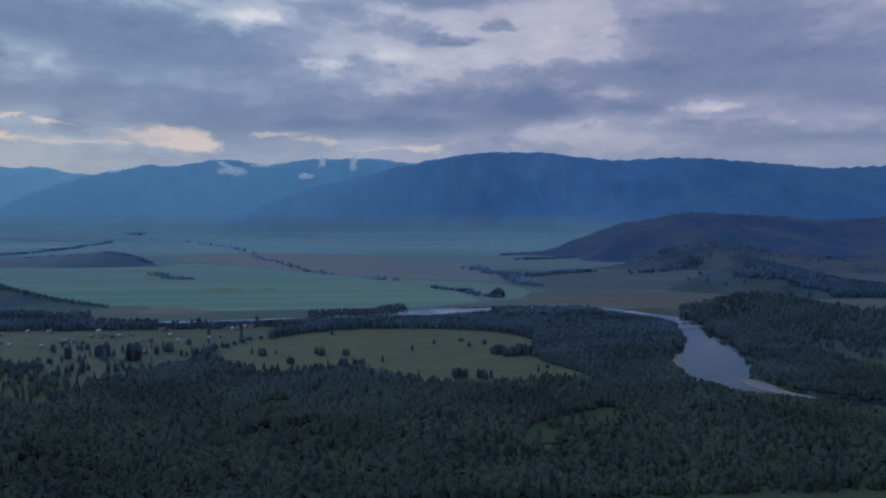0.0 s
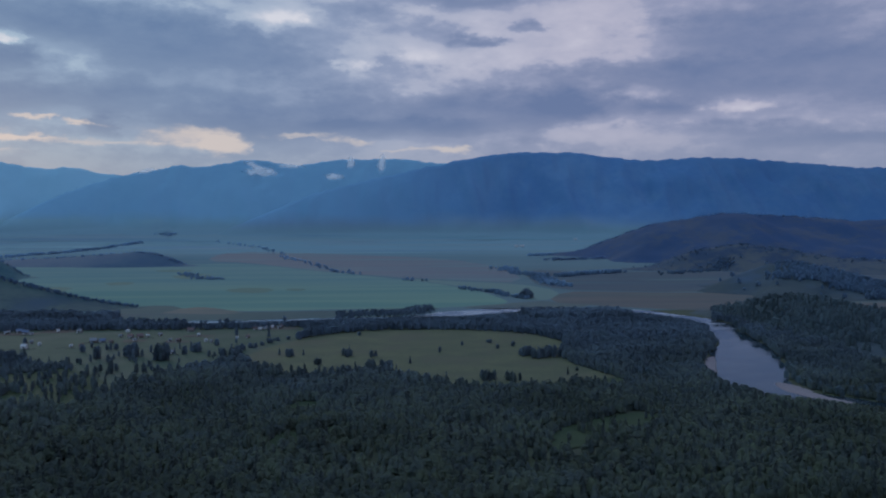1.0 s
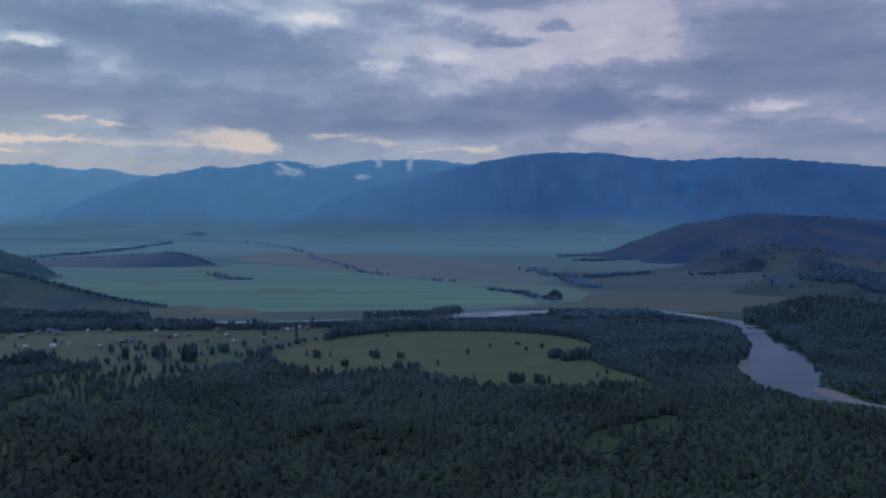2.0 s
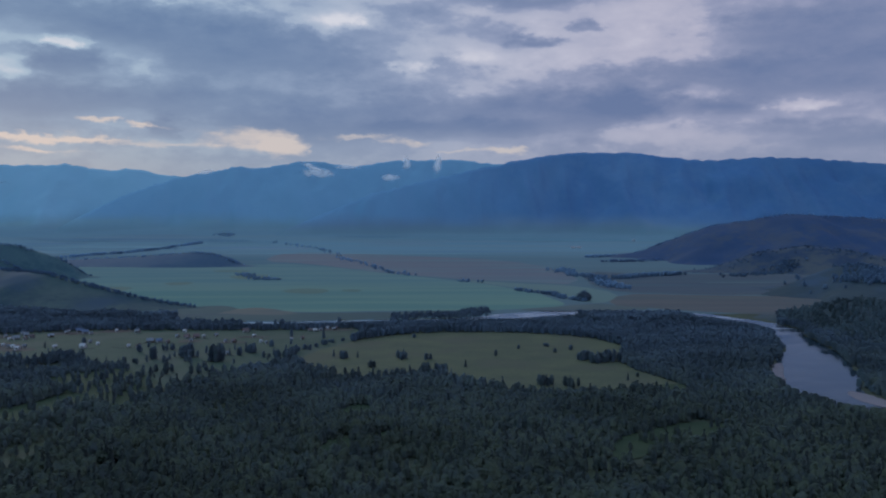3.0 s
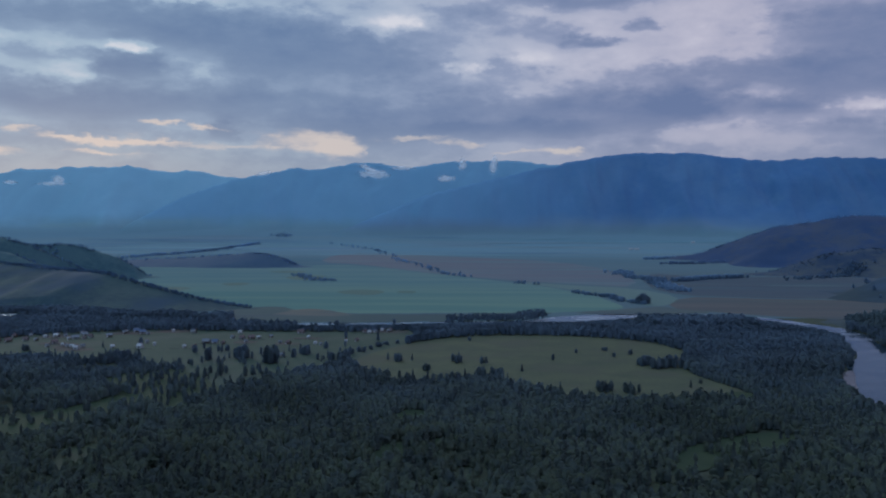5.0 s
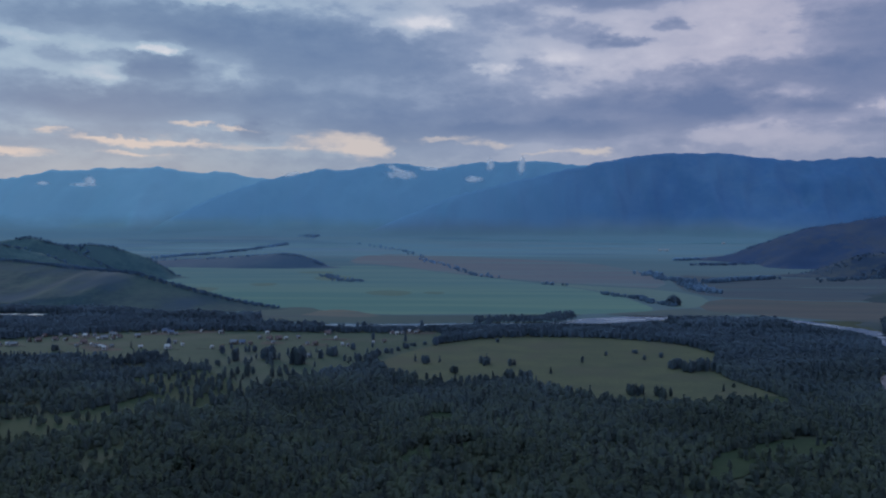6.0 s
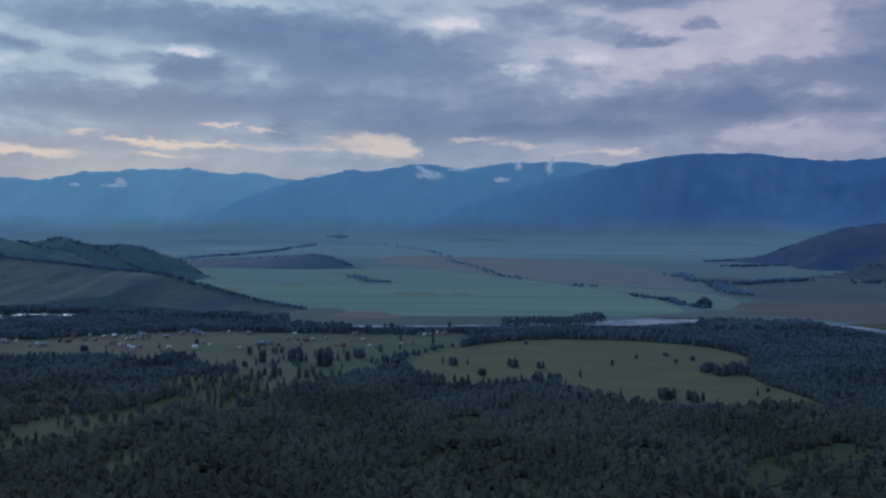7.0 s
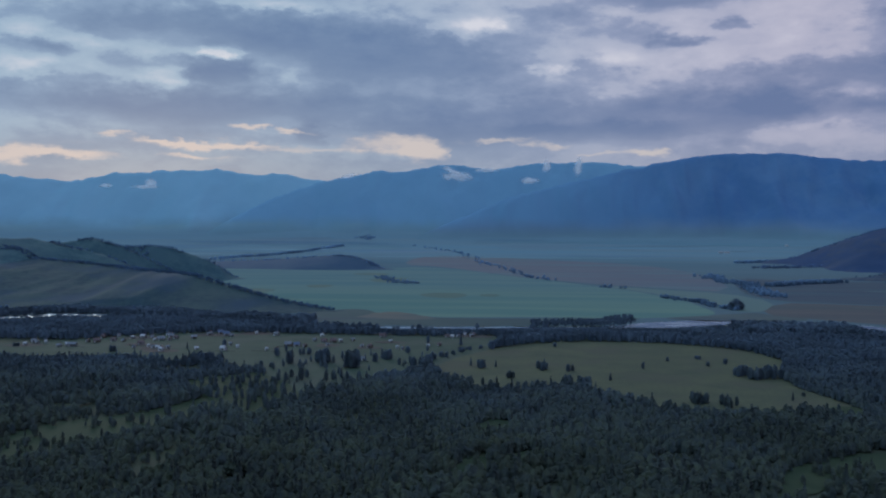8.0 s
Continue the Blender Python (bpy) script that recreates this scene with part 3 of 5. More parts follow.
M_WEEDS = surface("weedy_crop", rgb(0.0589, 0.106, 0.0884), rgb(0.0736, 0.12, 0.096), 0.02, 0.1, bump=0)
M_GREEN_STRIP = surface("green_strip", rgb(0.068, 0.11, 0.115), rgb(0.08, 0.12, 0.12), 0.008, 0.06, stretch=(0.35, 1.6, 1), bump=0)
patch("river_terrace", [(120, 1322), (232, 1395), (262, 1425), (290, 1425), (300, 1380), (345, 1335), (290, 1322), (200, 1308)], M_OLIVE,
      "olive grass bank above the river bend", "field", 0.23, 3, seed=150)
for i in range(15):
    sy = 1360 + i * 54 + strips.uniform(-16, 16)
    sx = max(strips.uniform(0.24, 0.62) * sy, 330 + 0.12 * (sy - 1360))
    w, d, tilt = strips.uniform(70, 230), strips.uniform(9, 26), strips.uniform(-0.12, 0.06)
    mat, words = ((M_OLIVE, "dull olive"), (M_GREEN_STRIP, "grey-green"), (M_DUSK, "dusky blue"))[i % 3]
    patch("field_strip", [(sx - w * 0.6, sy - w * tilt), (sx - w * 0.3, sy - w * tilt * 0.4 + d), (sx + w * 0.5, sy + w * tilt * 0.5 + d), (sx + w, sy + w * tilt), (sx + w * 0.4, sy + w * tilt * 0.4 - d * 0.7)],
          mat, f"narrow {words} strip of grazing land", "field", 0.26 + 0.012 * i, 2.5, seed=160 + i, cuts=1)
for (px, py), s, deep in (((-215, 1690), 52, 85), ((-130, 1700), 22, 40), ((-500, 1900), 34, 60), ((-600, 1760), 60, 70), ((-395, 2110), 55, 110), ((-480, 2330), 60, 60)):
    patch("weedy_patch", [(px - s, py), (px - s * 0.3, py + deep), (px + s, py + deep * 0.5), (px + s * 0.6, py - deep)], M_WEEDS,
          "dull weedy patch in the crop field", "field", 0.24, 3, seed=int(21 + s))


def shingle_bank(outline, seed):
    """A low bank of river stones that dips into the water and runs up onto the grass."""
    rim = rounded(outline, 2, 0.6, seed)
    xs, ys = np.arange(min(p[0] for p in rim) - 3, max(p[0] for p in rim) + 3, 1.5), np.arange(min(p[1] for p in rim) - 3, max(p[1] for p in rim) + 3, 1.5)
    x, y = np.meshgrid(xs, ys, indexing="ij")
    faces = grid_faces(len(xs), len(ys))
    keep = inside(rim, x, y).ravel()[faces].all(axis=1)
    used, back = np.unique(faces[keep], return_inverse=True)
    z = np.maximum(lie(x, y) + 0.12, -0.46) + 0.05 * hash_noise(x / 2, y / 2, seed)
    v = np.stack([x.ravel(), y.ravel(), z.ravel()], 1)[used]
    me = solid("shingle_bank", v, back.reshape(-1, 4), M_SAND, True)
    tagged(new("shingle_bank", me), "pale pinkish shingle bank beside the river", "shingle bank", kind="structure")


for seed, outline in ((31, SHINGLE_A), (32, SHINGLE_B)):
    shingle_bank(outline, seed)


# ---------------------------------------------------------------- hills and mountains
def hill_height(x, y, spines, rough=0.0, seed=0, steep=0.55, wander=0.1, apron=0.0):
    """Height above the plain from ridge lines (x, y, top, half width); apron: gentle fans of scree and pasture at the foot."""
    z = np.zeros(x.shape)
    for spine in spines:
        line = [p[:2] for p in spine]
        wob = 1 + wander * rough_noise(x, y, 160, 3, seed + 3)
        d, where = to_line(x, y, line)
        top = np.interp(where, range(len(spine)), [p[2] for p in spine])
        wide = np.interp(where, range(len(spine)), [p[3] for p in spine])
        sy = np.interp(where, range(len(spine)), [p[1] for p in spine])
        wide = np.where(y > sy, wide * steep, wide)
        f = np.clip(1 - d * wob / wide, 0, 1)
        base = plain(y)
        q = f ** 1.15 * (1.25 - 0.25 * f)
        # gullies and spurs on the flanks, the crest left as it is
        q = q * (1 + rough * 4 * q * (1 - q) * rough_noise(x * 2.4, y * 0.6, 150, 4, seed))
        if apron:
            fan = np.clip(1 - d * (1 + 0.22 * rough_noise(x, y, 420, 2, seed + 5)) / (wide * 1.4), 0, 1)
            q = np.maximum(q, apron * fan ** 1.7)
        z = np.maximum(z, np.maximum(top - base, 0) * q)
    return z * np.clip((river_gap(x, y) - 12) / 50, 0, 1)


def make_hill(name, spines, box, cell, mat, label, category, rough=0.05, seed=0, jag=2.5):
    x0, x1, y0, y1 = box
    xs, ys = np.arange(x0, x1, cell), np.arange(y0, y1, cell)
    x, y = np.meshgrid(xs, ys, indexing="ij")
    far = category == "mountain"
    h = hill_height(x, y, spines, rough, seed, wander=0.06 if far else 0.1, apron=0.3 if far else 0.0)
    z = plain(y) + np.where(h > 0.3, h, -1.5)
    if category == "mountain":
        z = z + (jag * rough_noise(x, y, 60, 3, seed + 40) + 2.2 * hash_noise(x / 15, y / 15, seed + 90)) * np.clip(h / 150, 0, 1)
    faces = grid_faces(len(xs), len(ys))
    hv = h.ravel()
    keep = (hv[faces] > 0.3).any(axis=1)
    used, back = np.unique(faces[keep], return_inverse=True)
    v = np.stack([x.ravel(), y.ravel(), z.ravel()], 1)[used]
    me = solid(name, v, back.reshape(-1, 4), mat, True)
    return tagged(new(name, me), label, category, kind="structure")


LEFT_FRONT = [(-345, 1385, 1, 40), (-404, 1400, 9, 100), (-495, 1430, 27, 160), (-585, 1470, 46, 220), (-654, 1520, 47, 260), (-795, 1600, 54, 300), (-931, 1650, 62, 330), (-1100, 1700, 70, 340)]
LEFT_BACK = [(-1500, 1700, 66, 300), (-1312, 1720, 75, 340), (-1213, 1730, 92, 340), (-1126, 1740, 101, 330), (-1039, 1750, 101, 300), (-1013, 1755, 96, 280), (-975, 1760, 86, 250), (-934, 1770, 77, 220),
             (-908, 1775, 70, 190), (-863, 1790, 50, 150), (-833, 1800, 36, 120), (-796, 1810, 18, 90), (-770, 1815, 4, 50)]
LEFT_SPUR = [(-1150, 1870, 80, 150), (-1080, 1880, 88, 150), (-1022, 1900, 95, 150), (-996, 1910, 98, 150), (-964, 1920, 90, 140), (-937, 1930, 80, 130), (-911, 1940, 67, 120), (-877, 1950, 48, 100), (-844, 1960, 31, 80),
             (-817, 1970, 16, 60), (-795, 1975, 4, 40)]
LEFT_FAR = [(-1080, 2020, 68, 130), (-1011, 2040, 76, 130), (-927, 2060, 80, 130), (-891, 2070, 75, 120), (-869, 2080, 67, 110), (-846, 2090, 59, 100), (-823, 2100, 49, 90), (-793, 2110, 32, 70), (-780, 2120, 20, 55), (-760, 2125, 5, 40)]
LEFT_HILLS = [LEFT_BACK, LEFT_SPUR, LEFT_FAR]
RIGHT_FRONT = [(473, 1230, 1, 60), (482, 1180, 13, 80), (504, 1120, 27, 110), (523, 1080, 33, 130), (547, 1040, 32, 140), (562, 1000, 27, 140), (580, 960, 26, 150), (640, 900, 24, 200), (740, 860, 20, 220)]
RIGHT_BACK = [(700, 1760, 2, 80), (729, 1700, 20, 110), (748, 1660, 45, 180), (781, 1640, 47, 240), (816, 1610, 38, 280), (856, 1590, 30, 280), (894, 1550, 15, 240), (950, 1500, 6, 200), (1040, 1450, 3, 160)]
RIGHT_MID = [(700, 2990, 25, 110), (830, 2945, 78, 260), (919, 2900, 112, 380), (1128, 2850, 148, 520), (1314, 2800, 141, 560), (1516, 2750, 122, 560), (1709, 2700, 134, 560), (1950, 2650, 139, 560)]
RIGHT_KNOLL = [(731, 2300, 8, 90), (870, 2350, 49, 200), (995, 2350, 64, 260), (1098, 2300, 50, 240), (1171, 2200, 31, 200), (1300, 2150, 30, 180)]
MAIN_RIDGE = [(-548, 4250, 120, 110), (-251, 4350, 250, 200), (11, 4420, 317, 260), (285, 4480, 383, 330), (508, 4500, 429, 380), (704, 4500, 461, 330), (987, 4500, 463, 460), (1269, 4480, 429, 500),
              (1404, 4450, 419, 500), (1625, 4420, 433, 520), (1842, 4380, 426, 540), (2212, 4300, 389, 560), (2614, 4150, 344, 560), (3033, 4000, 302, 560)]
MIDDLE_RIDGE = [(-1600, 4390, 150, 110), (-1427, 4500, 258, 200), (-1218, 4580, 337, 260), (-1049, 4600, 368, 300), (-944, 4650, 395, 340), (-799, 4650, 392, 340), (-630, 4680, 424, 360), (-516, 4680, 429, 360),
                (-345, 4680, 402, 360), (-176, 4680, 429, 360), (75, 4680, 436, 360), (295, 4680, 426, 360), (567, 4680, 396, 360)]
FAR_RIDGE = [(-3831, 4500, 414, 330), (-3293, 4560, 378, 330), (-2947, 4620, 394, 330), (-2774, 4650, 374, 330), (-2568, 4680, 359, 330), (-2356, 4700, 395, 330), (-2113, 4720, 413, 330), (-1810, 4740, 418, 440),
             (-1629, 4750, 391, 330), (-1448, 4760, 393, 330), (-1241, 4780, 354, 330), (-851, 4780, 323, 400)]
EAST_RIDGE = [(2012, 4560, 330, 300), (2349, 4500, 381, 360), (2563, 4440, 391, 380), (2738, 4390, 397, 380), (3300, 4200, 412, 380)]
LOW_MOUND = [(-1200, 2710, 12, 120), (-1018, 2680, 17, 140), (-851, 2660, 24, 150), (-728, 2640, 33, 150), (-640, 2620, 40, 140), (-586, 2600, 38, 120), (-534, 2580, 26, 90), (-495, 2560, 8, 50)]

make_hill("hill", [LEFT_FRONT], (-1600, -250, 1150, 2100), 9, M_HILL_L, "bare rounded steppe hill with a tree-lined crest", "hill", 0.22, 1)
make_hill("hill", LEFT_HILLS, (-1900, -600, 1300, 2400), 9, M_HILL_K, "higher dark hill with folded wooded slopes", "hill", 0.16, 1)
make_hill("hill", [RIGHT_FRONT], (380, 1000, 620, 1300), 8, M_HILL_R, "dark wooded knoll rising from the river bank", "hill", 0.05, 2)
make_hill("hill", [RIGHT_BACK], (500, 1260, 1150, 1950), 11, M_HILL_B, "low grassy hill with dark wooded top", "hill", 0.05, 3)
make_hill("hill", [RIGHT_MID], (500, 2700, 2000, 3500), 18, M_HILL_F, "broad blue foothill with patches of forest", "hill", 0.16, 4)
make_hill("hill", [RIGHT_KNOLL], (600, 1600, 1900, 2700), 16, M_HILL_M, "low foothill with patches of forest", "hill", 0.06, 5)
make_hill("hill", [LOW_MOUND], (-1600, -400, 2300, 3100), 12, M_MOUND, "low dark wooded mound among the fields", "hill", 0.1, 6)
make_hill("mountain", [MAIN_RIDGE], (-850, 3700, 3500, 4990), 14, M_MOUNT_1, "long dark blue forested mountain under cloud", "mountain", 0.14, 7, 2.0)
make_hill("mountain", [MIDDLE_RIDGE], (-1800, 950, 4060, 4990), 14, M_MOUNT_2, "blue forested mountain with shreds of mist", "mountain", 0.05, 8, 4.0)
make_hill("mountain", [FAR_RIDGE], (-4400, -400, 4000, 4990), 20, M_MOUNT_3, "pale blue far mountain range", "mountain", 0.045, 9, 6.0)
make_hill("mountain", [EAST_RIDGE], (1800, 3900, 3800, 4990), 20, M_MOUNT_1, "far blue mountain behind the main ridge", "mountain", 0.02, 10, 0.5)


# ---------------------------------------------------------------- trees
def leaf_cloud(rng, count, kind, leaf):
    """Centres, normals and sizes of the leaf clumps of a tree one metre high."""
    if kind == "spire":
        h = rng.random(count) ** 0.8
        r = (1 - h) * 0.21 * (0.7 + 0.3 * rng.random(count)) + 0.01
        a = rng.random(count) * 2 * np.pi
        c = np.stack([np.cos(a) * r, np.sin(a) * r, 0.05 + 0.95 * h], 1)
        nrm = np.stack([np.cos(a), np.sin(a), 0.5 + 0 * a], 1)
    else:
        # a tall egg of foliage down to the ground, swelling and pinched unevenly
        h = rng.random(count) ** 0.9
        a = rng.random(count) * 2 * np.pi
        swell = 1 + 0.22 * np.sin(a * 2 + rng.uniform(0, 6)) + 0.2 * np.sin(h * 11 + a + rng.uniform(0, 6))
        girth = 0.23 * np.sqrt(np.clip(1 - ((h - 0.42) / 0.6) ** 2, 0.02, 1))
        r = girth * swell * (0.84 + 0.2 * rng.random(count))
        lean = rng.normal(0, 0.05, 2)
        c = np.stack([np.cos(a) * r + lean[0] * h, np.sin(a) * r + lean[1] * h, 0.02 + 0.96 * h], 1)
        nrm = np.stack([np.cos(a), np.sin(a), 1.3 * (h - 0.3)], 1)
    nrm = nrm + np.array([0, 0, 0.35]) + rng.normal(0, 0.14, (count, 3))
    nrm /= np.linalg.norm(nrm, axis=1)[:, None]
    return c, nrm, leaf * (0.6 + 0.8 * rng.random(count))


def crown_core(rng, kind, sides, rings):
    """The closed, lumpy heart of a crown one metre high, in three-cornered faces."""
    rows = []
    phase = rng.uniform(0, 6, 2)
    for k in range(rings):
        h = (k + 0.5) / rings
        r = (1 - h) * 0.17 + 0.01 if kind == "spire" else 0.215 * np.sqrt(max(1 - ((h - 0.42) / 0.6) ** 2, 0.06))
        a = (np.arange(sides) + 0.5 * (k % 2)) * 2 * np.pi / sides
        r = r * (1 + 0.16 * np.sin(a * 2 + phase[0]) + 0.14 * np.sin(h * 11 + a + phase[1])) * rng.uniform(0.85, 1.1, sides)
        rows.append(np.stack([np.cos(a) * r, np.sin(a) * r, 0.02 + 0.94 * h + rng.uniform(-0.03, 0.03, sides)], 1))
    v = np.concatenate(rows + [np.array([[0, 0, 0.97 if kind == "round" else 1.0]])])
    f = []
    for k in range(rings - 1):
        for i in range(sides):
            a, b, c, d = k * sides + i, k * sides + (i + 1) % sides, (k + 1) * sides + i, (k + 1) * sides + (i + 1) % sides
            f += [[a, b, c], [b, d, c]]
    f += [[(rings - 1) * sides + i, (rings - 1) * sides + (i + 1) % sides, rings * sides] for i in range(sides)]
    return v, np.array(f)


def tree_crown(rng, count, kind, leaf):
    """A crown: a lumpy heart with three-cornered leaf clumps round it."""
    hv, hf = crown_core(rng, kind, *((8, 6) if count > 100 else (6, 4) if count > 35 else (6, 3) if count > 15 else (5, 2)))
    c, nrm, size = leaf_cloud(rng, count, kind, leaf)
    t = np.cross(nrm, rng.normal(0, 1, (count, 3)))
    t /= np.linalg.norm(t, axis=1)[:, None]
    b = np.cross(nrm, t)
    s = size[:, None]
    k = rng.uniform(0.8, 1.3, (3, count, 1))
    corners = np.stack([c + t * s * k[0], c - t * s * 0.5 * k[1] + b * s * 0.87, c - t * s * 0.5 - b * s * 0.87 * k[2]], 1)
    return np.concatenate([hv, corners.reshape(-1, 3)]), np.concatenate([hf, np.arange(count * 3).reshape(-1, 3) + len(hv)])


def trunk_arrays(sides=5, top=0.75, foot=0.022):
    """A tapered trunk for a tree one metre high."""
    a = np.arange(sides) * 2 * np.pi / sides
    rings = [(-0.03, foot * 1.3), (0.05, foot), (0.4, foot * 0.65), (top, foot * 0.2)]
    v = np.concatenate([np.stack([np.cos(a) * r, np.sin(a) * r, np.full(sides, z)], 1) for z, r in rings])
    f = [[k * sides + i, k * sides + (i + 1) % sides, (k + 1) * sides + (i + 1) % sides, (k + 1) * sides + i]
         for k in range(len(rings) - 1) for i in range(sides)]
    return v, np.array(f)


def limb_arrays(rng, count):
    """Trunk with limbs reaching into the crown."""
    v, f = trunk_arrays(6)
    vs, fs, n = [v], [f], len(v)
    for _ in range(count):
        z0, a, out = rng.uniform(0.25, 0.55), rng.random() * 2 * np.pi, rng.uniform(0.12, 0.22)
        d = np.array([np.cos(a), np.sin(a), 0])
        side = np.array([-np.sin(a), np.cos(a), 0])
        p0, p1 = np.array([0, 0, z0]), d * out + np.array([0, 0, z0 + rng.uniform(0.08, 0.2)])
        ring = []
        for p, r in ((p0, 0.009), (p1, 0.002)):
            ring += [p + side * r, p + np.array([0, 0, r]), p - side * r, p - np.array([0, 0, r])]
        vs.append(np.array(ring))
        fs.append(np.array([[i, (i + 1) % 4, 4 + (i + 1) % 4, 4 + i] for i in range(4)]) + n)
        n += 8
    return np.concatenate(vs), np.concatenate(fs)


def crown_normals(v):
    """Rounded normals over the whole crown, so that light falls softly over its leaves."""
    n = v * np.array([2.2, 2.2, 0.5]) + np.array([0, 0, 0.45])
    n = n + np.random.default_rng(3).normal(0, 0.06, v.shape)
    return n / np.linalg.norm(n, axis=1)[:, None]


def forest(name, places, heights, widths, kinds, leaves, leaf, mats, label, category="forest", seed=1):
    """Many trees that nobody could count, as one thing of trunks and leaf clumps."""
    rng = np.random.default_rng(seed)
    vs, fs, mi, ns, n = [], [], [], [], 0
    protos = {k: [tree_crown(rng, leaves, k, leaf) for _ in range(7)] for k in ("round", "spire")}
    tv, tf = trunk_arrays(3, 0.6)
    if leaves < 50:
        tv, tf = tv[[0, 1, 2, 9, 10, 11]], tf[:3]
    tf = np.concatenate([tf[:, [0, 1, 2]], tf[:, [0, 2, 3]]])
    tn = tv * np.array([1, 1, 0])
    tn = tn / np.linalg.norm(tn, axis=1)[:, None]
    bend = {k: [crown_normals(p[0]) for p in ps] for k, ps in protos.items()}
    pick, turn = rng.integers(0, 7, len(places)), rng.random(len(places)) * 2 * np.pi
    for (x, y, z), h, w, k, p, a in zip(places, heights, widths, kinds, pick, turn):
        cv, cf = protos[k][p]
        c, s = math.cos(a), math.sin(a)
        for v, f, m, nv in ((cv, cf, 1 if k == "spire" else 0, bend[k][p]), (tv, tf, 2, tn)):
            q = np.empty_like(v)
            q[:, 0] = x + (v[:, 0] * c - v[:, 1] * s) * h * w
            q[:, 1] = y + (v[:, 0] * s + v[:, 1] * c) * h * w
            q[:, 2] = z + v[:, 2] * h
            vs.append(q)
            ns.append(np.stack([nv[:, 0] * c - nv[:, 1] * s, nv[:, 0] * s + nv[:, 1] * c, nv[:, 2]], 1))
            fs.append(f + n)
            mi.append(np.full(len(f), m, np.int32))
            n += len(v)
    me = solid(name, np.concatenate(vs), np.concatenate(fs))
    for m in mats:
        me.materials.append(m)
    me.polygons.foreach_set("material_index", np.concatenate(mi))
    me.polygons.foreach_set("use_smooth", np.ones(len(me.polygons), bool))
    me.normals_split_custom_set_from_vertices(np.concatenate(ns).astype(np.float32))
    return tagged(new(name, me), label, category, kind="stuff")


PROTO = {}


def tree(x, y, z, h, kind, wide, label, group, rng):
    """A single tree: trunk with limbs, and a crown of leaf clumps."""
    key = (kind, int(rng.integers(0, 5)))
    if key not in PROTO:
        gen = np.random.default_rng(100 + key[1] + (50 if kind == "spire" else 0))
        crown = tree_crown(gen, 210, kind, 0.05)
        crown_me = solid("crown", *crown, M_NEEDLE if kind == "spire" else M_LEAF, True)
        crown_me.normals_split_custom_set_from_vertices(crown_normals(crown[0]).astype(np.float32))
        PROTO[key] = (solid("trunk", *limb_arrays(gen, 7), M_BARK), crown_me)
    root = new("tree")
    trunk_me, crown_me = PROTO[key]
    part("trunk", trunk_me, None, root)
    part("crown", crown_me, None, root)
    root.matrix_world = pose(x, y, z, 0, 0, float(rng.uniform(0, 360))) @ Matrix.Diagonal((h * wide, h * wide, h, 1))
    return tagged(root, label, "tree", group)


rng = np.random.default_rng(7)
CLEAR = [rounded(p, 2) for p in (MEADOW, VILLAGE, GLADE_A, GLADE_B, GLADE_C, GLADE_D, GLADE_E, OPEN_WOOD, GLADE_F, GLADE_G)]


def scatter(x0, x1, y0, y1, cell):
    """A jittered grid of places."""
    x, y = np.meshgrid(np.arange(x0, x1, cell), np.arange(y0, y1, cell), indexing="ij")
    return x.ravel() + rng.uniform(-0.5, 0.5, x.size) * cell, y.ravel() + rng.uniform(-0.5, 0.5, x.size) * cell


BEACH = rounded(SHINGLE_A, 1)


def clear_view(x, y):
    """Tallest tree at a place that leaves the water behind it in sight from the air."""
    r = np.hypot(x, y)
    tall = np.full(x.shape, 99.0)
    for back in range(6, 100, 6):
        k = 1 + back / r
        xr = x * k
        wet = ((river_gap(xr, y * k) < 4) | inside(BEACH, xr, y * k)) & (xr > -900) & ~((xr > -640) & (xr < -225)) & ~((xr > 212) & (xr < 372) & (y > 1050))
        tall = np.where(wet & (tall > 98), 130 * back / (r + back) + np.where(xr < -640, 0.2, 1.0), tall)
    return tall


# the dark wood below the flight path
x, y = scatter(-640, 460, 385, 900, 5.3)
keep = (np.abs(x) < 0.72 * (y + 70)) & (river_gap(x, y) > 9)
for rim in CLEAR:
    keep &= ~inside(rim, x, y)
open_wood = rough_noise(x, y, 55, 3, 11)
keep &= rng.random(x.size) < np.clip(1.12 + 0.85 * open_wood, 0.22, 1)
for rim in CLEAR[2:]:
    keep |= inside(rim, x, y) & ~inside(CLEAR[1], x, y) & (rng.random(x.size) < (0.3 if rim is CLEAR[7] else np.clip(0.06 + 1.1 * rough_noise(x, y, 24, 2, 14), 0.05, 0.7)))
keep &= ~((y > 800) & (x > -100) & (x < 190)) & ~inside(rounded(SHINGLE_A), x, y) & ~inside(rounded(SHINGLE_B), x, y)
x, y = x[keep], y[keep]
tall = rough_noise(x, y, 45, 3, 21)
h = np.clip(8.0 + 2.9 * tall + rng.normal(0, 0.7, x.size), 3.5, 15)
spire = rng.random(x.size) < 0.10 + 0.15 * (rough_noise(x, y, 90, 2, 31) > 0.3)
h = np.where(spire, h * 1.2, h * 0.95)
w = np.where(spire, rng.uniform(0.8, 1.1, x.size), rng.uniform(0.9, 1.3, x.size))
rim_tree = np.zeros(x.size, bool)
for rim in CLEAR:
    rim_tree |= inside(rim, x, y + 16) | inside(rim, x, y - 10) | inside(rim, x + 10, y) | inside(rim, x - 10, y)
w = np.where(rim_tree, w, w * 1.1)
kinds = np.where(spire, "spire", "round")
in_glade = np.zeros(x.size, bool)
for rim in CLEAR[2:]:
    in_glade |= inside(rim, x, y)
